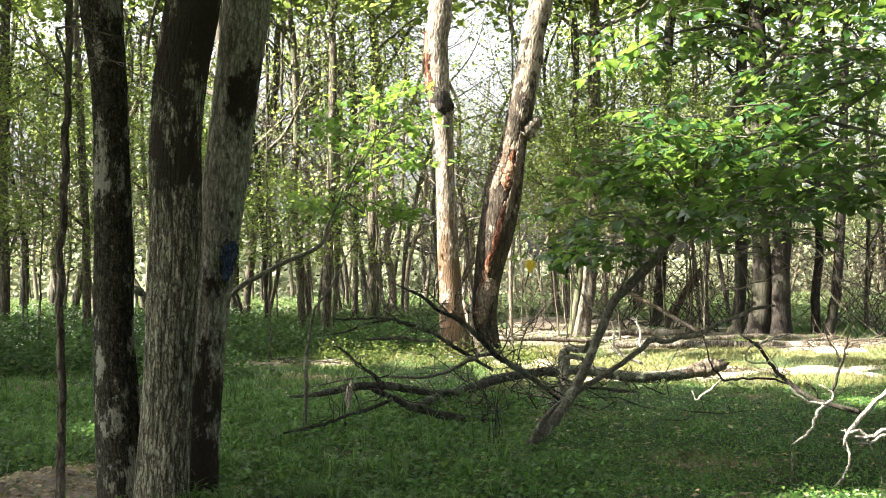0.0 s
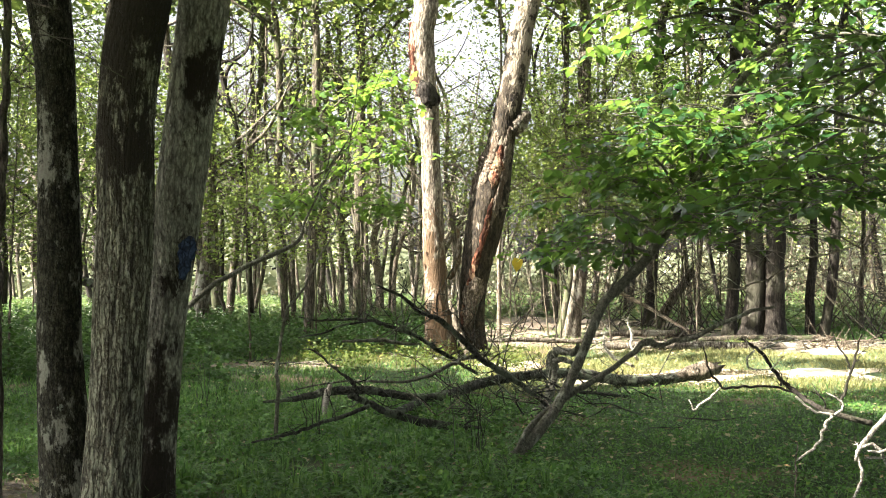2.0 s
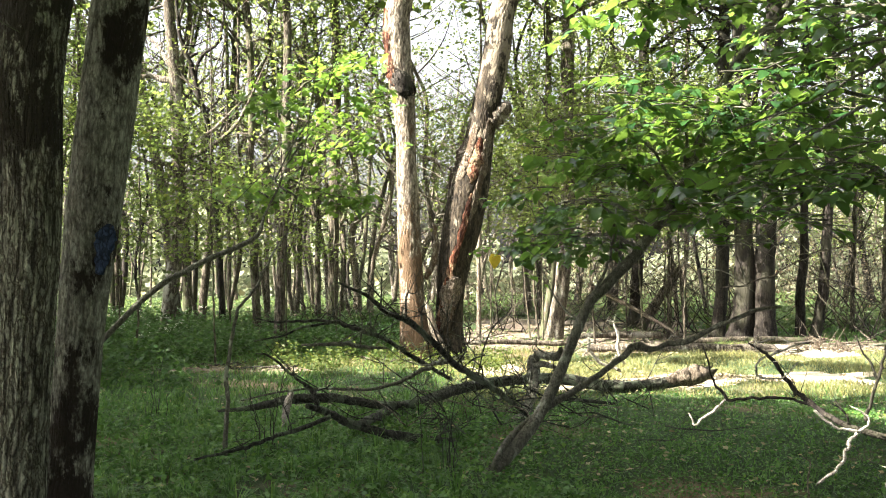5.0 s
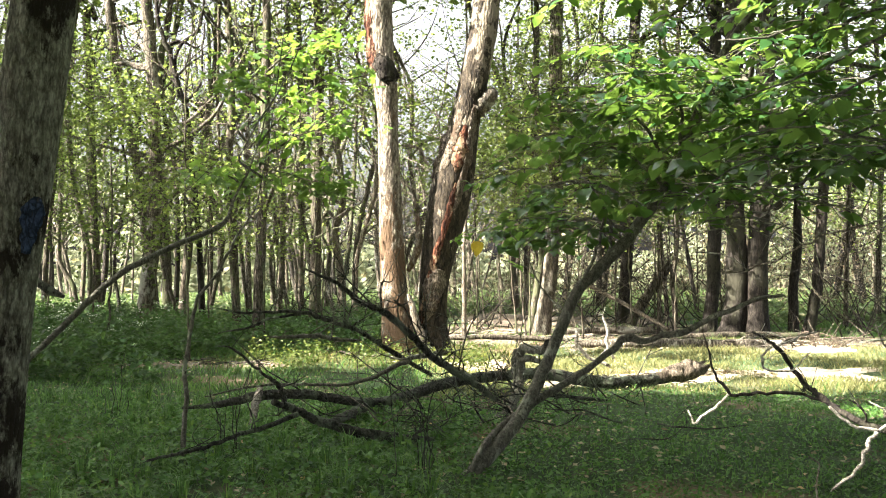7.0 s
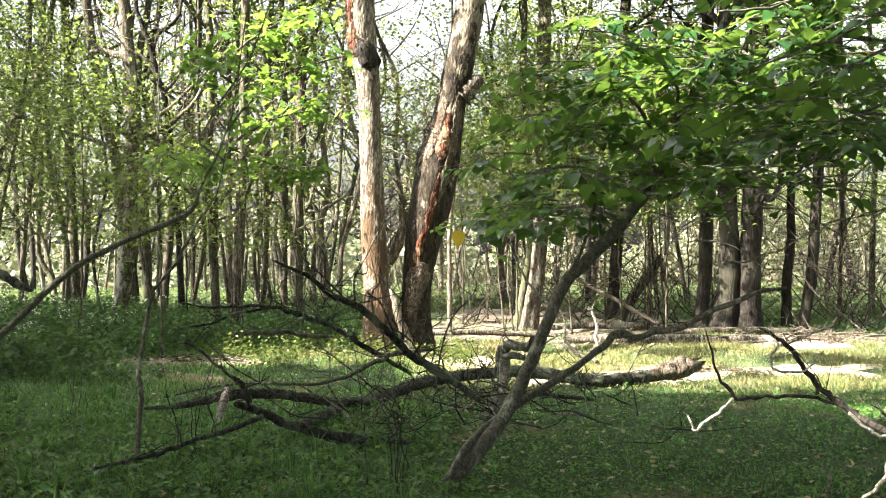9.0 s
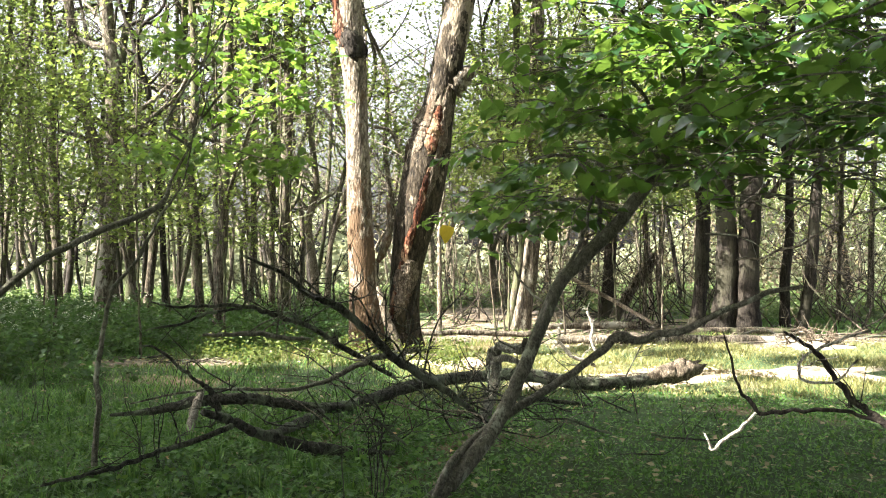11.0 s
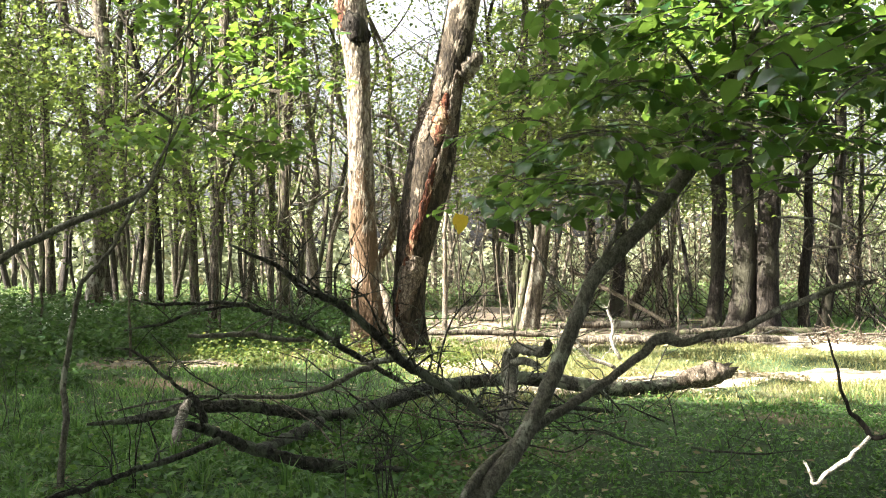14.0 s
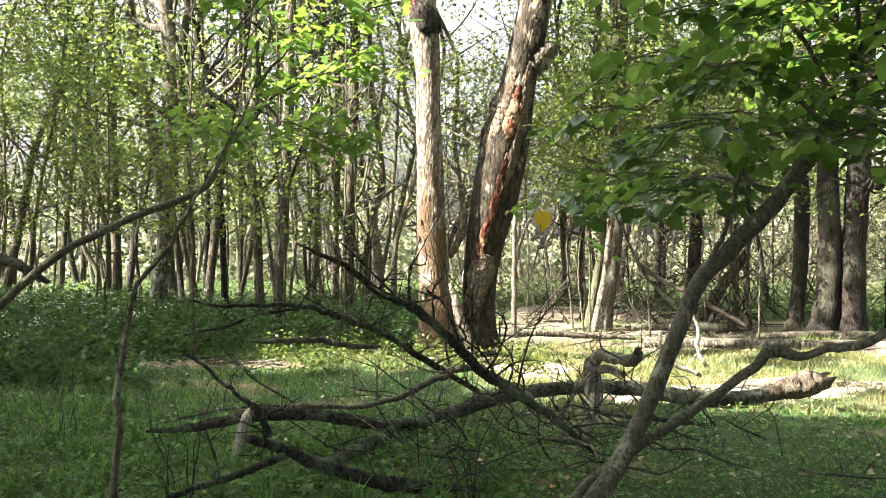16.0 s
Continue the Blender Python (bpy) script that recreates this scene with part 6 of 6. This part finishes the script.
def tufts(n, seed, label):
    """Bunches of long blades that lean outwards from one root."""
    g = np.random.default_rng(seed)
    y = 4.3 + 10 * g.random(n) ** 1.2
    x = g.uniform(-0.45, 0.40, n) * (y + 3) - 1
    keep = (np.hypot(x + 4.45, y - 6.7) > 1.0) & (x + g.normal(0, 0.5, n) < -0.9)
    x, y = x[keep], y[keep]
    n, per = len(x), 26
    big = g.uniform(0.10, 0.26, n)
    a, f = g.uniform(0, 6.28, (n, per)), g.random((n, per))
    L = big[:, None] * g.uniform(0.6, 1.2, (n, per))
    p = np.stack([x[:, None] + 0.03 * np.cos(a), y[:, None] + 0.03 * np.sin(a), np.repeat(height(x, y)[:, None], per, 1)], -1).reshape(-1, 3)
    d = np.stack([np.cos(a), np.sin(a), 0 * a], -1).reshape(-1, 3)
    sd = np.stack([-np.sin(a), np.cos(a), 0 * a], -1).reshape(-1, 3) * 0.004
    L, f = L.reshape(-1, 1), f.reshape(-1, 1)
    up = np.array([0, 0, 1.0])
    m = p + d * L * 0.35 * f + up * L * 0.6
    e = p + d * L * (0.3 + 0.8 * f) + up * L * (1.0 - 0.6 * f)
    V = np.stack([p - sd, p + sd, m + sd, m - sd, e], 1).reshape(-1, 3)
    o = np.arange(len(p))[:, None] * 5
    tagged(part("grass_tufts", quick_mesh("grass_tufts", V, [np.hstack([o, o + 1, o + 2, o + 3]), np.hstack([o + 3, o + 2, o + 4])], GRASS, False)), label, "grass", kind="stuff")


tufts(900, 51, "bunches of longer green grass on the forest floor")


def weeds(n, where, hgt, size, seed, name, label, mat, per=14):
    """Leafy low plants: stems of leaves in many clumps."""
    g = np.random.default_rng(seed)
    c = where(g, n)
    c = c[(np.hypot(c[:, 0] + 4.45, c[:, 1] - 6.7) > 0.95) & (np.hypot((c[:, 0] + 4.5) / 1.4, (c[:, 1] - 17.9) / 0.9) > 1)]
    c = c[np.hypot((c[:, 0] - 3.0) / 3.8, (c[:, 1] - 29.0) / 7.4) > 1]
    n = len(c)
    h = hgt * g.uniform(0.4, 1.25, n)
    f = g.random((n, per))
    pos = np.stack([c[:, :1] + g.normal(0, 0.10, (n, per)) * (0.4 + f), c[:, 1:2] + g.normal(0, 0.10, (n, per)) * (0.4 + f), height(c[:, :1], c[:, 1:2]) + h[:, None] * f + 0.01], -1).reshape(-1, 3)
    V, F = leaf_cloud(pos, size, g, 0.5, 0.1, 0)
    tagged(part(name, quick_mesh(name, V, F, mat)), label, "undergrowth", kind="stuff")


def left_bank(g, n):
    y = g.uniform(15.5, 34, n)
    x = -1.5 - 0.20 * (y - 3) - g.random(n) ** 0.8 * 0.36 * (y + 3)
    return np.column_stack([x, y])


def mid_bank(g, n):
    y = g.uniform(20.3, 31, n)
    x = g.uniform(-0.26, -0.03, n) * (y + 2) - 0.4
    return np.column_stack([x, y])


def sunny_edge(g, n):
    c = np.column_stack([g.uniform(-4.2, 0.4, 60), g.uniform(17.3, 19.3, 60)])
    return c[g.integers(0, 60, n)] + g.normal(0, 0.13, (n, 2))


def far_floor(g, n):
    y = g.uniform(28, 70, n)
    return np.column_stack([g.uniform(-0.5, 0.5, n) * (y + 2), y])


def lawn(g, n):
    m = 900
    y = 4 + 9.2 * g.random(m) ** 1.1
    c = np.column_stack([g.uniform(-0.44, 0.44, m) * (y + 3.5) - 1, y])
    k = g.integers(0, m, n)
    p = c[k] + g.normal(0, 1, (n, 2)) * (0.12 + 0.22 * (k % 5) / 4)[:, None]
    return p[p[:, 0] + 0.3 * g.normal(0, 1, n) < -0.4]


def short_lawn(g, n):
    y = 4 + 9.4 * g.random(n) ** 1.1
    p = np.column_stack([g.uniform(-0.10, 0.44, n) * (y + 3.5) - 1, y])
    return p[p[:, 0] + 0.4 * g.normal(0, 1, n) > -0.8]


weeds(4300, left_bank, 0.70, 0.095, 11, "undergrowth", "dense leafy undergrowth, its green darkened for shade", LEAF_BANK_SHADED)
weeds(1700, mid_bank, 0.5, 0.085, 16, "undergrowth", "leafy undergrowth between the slim trees, green darkened for shade", LEAF_BANK_SHADED)
weeds(260, sunny_edge, 0.36, 0.055, 18, "undergrowth", "small yellow-green plants in the sun at the clearing's edge", LEAF_FERN)
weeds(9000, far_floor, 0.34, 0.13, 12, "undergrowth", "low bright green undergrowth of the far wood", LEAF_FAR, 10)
weeds(9000, short_lawn, 0.045, 0.034, 17, "ground_weeds", "tiny green leaves low in the short grass", LEAF_WEED, 5)
weeds(15000, lawn, 0.10, 0.052, 13, "ground_weeds", "small green broad-leaved weeds among the grass", LEAF_WEED, 6)


def scatter_leaves():
    g = np.random.default_rng(14)
    n = 4600
    y = 4 + 20 * g.random(n) ** 1.2
    x = g.uniform(-0.44, 0.44, n) * (y + 3.5) - 1
    for cx, cy, rx, ry, m in ((-4.45, 6.7, 0.9, 0.9, 500), (3.0, 29.0, 3.6, 7.0, 4200), (-4.5, 18.3, 1.2, 0.45, 400), (6.6, 21.6, 4, 1, 700), (0.5, 18, 0.6, 1.2, 120), (3.3, 15.8, 1.8, 0.8, 700), (1.6, 14.8, 0.9, 0.4, 250)):
        x, y = np.append(x, cx + g.normal(0, rx * 0.5, m)), np.append(y, cy + g.normal(0, ry * 0.5, m))
    n = len(x)
    pos = np.column_stack([x, y, height(x, y) + g.uniform(0.02, 0.05, n)])
    V, F = leaf_cloud(pos, 0.06, g, 0.85, 0, 0)
    tagged(part("fallen_leaves", quick_mesh("fallen_leaves", V, F, LEAF_FALLEN)), "scattered brown and yellow fallen leaves on grass", "leaves", kind="stuff")


scatter_leaves()


def brown_thicket():
    g = np.random.default_rng(32)
    n, m = 22000, 420
    y = g.uniform(37, 50, m)
    c = np.column_stack([g.uniform(-0.02, 0.42, m) * y, y, 4.2 * g.random(m) ** 1.4])
    pos = c[g.integers(0, m, n)] + g.normal(0, 1, (n, 3)) * (0.7, 0.7, 0.45)
    pos = pos[pos[:, 2] > 0.1]
    V, F = leaf_cloud(pos, 0.10, g, 0.2, 0.2, 0)
    tagged(part("thicket", quick_mesh("thicket", V, F, LEAF_BROWN)), "brown twiggy thicket behind the clearing", "undergrowth", kind="stuff")


brown_thicket()


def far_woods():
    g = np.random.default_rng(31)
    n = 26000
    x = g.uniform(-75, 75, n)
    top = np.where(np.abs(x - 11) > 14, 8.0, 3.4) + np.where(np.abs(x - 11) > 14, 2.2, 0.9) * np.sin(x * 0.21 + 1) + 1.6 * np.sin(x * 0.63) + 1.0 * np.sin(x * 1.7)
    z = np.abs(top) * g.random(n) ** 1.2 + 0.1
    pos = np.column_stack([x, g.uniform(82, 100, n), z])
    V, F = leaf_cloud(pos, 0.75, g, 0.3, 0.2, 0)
    tagged(part("far_woods", quick_mesh("far_woods", V, F, LEAF_EDGE_HAZED)), "edge of far woods, its green paled for haze", "woods", kind="stuff")


far_woods()


def flowers():
    g = np.random.default_rng(41)
    c = left_bank(g, 240)
    c = np.column_stack([c, height(c[:, 0], c[:, 1]) + g.uniform(0.45, 0.85, 240)])
    pos = np.repeat(c, 16, 0) + g.normal(0, 1, (240 * 16, 3)) * (0.07, 0.07, 0.03)
    V, F = leaf_cloud(pos, 0.035, g, 0.6, 0, 0)
    tagged(part("flowers", quick_mesh("flowers", V, F, PETAL)), "small white flower heads over the undergrowth", "flowers", kind="stuff")


flowers()
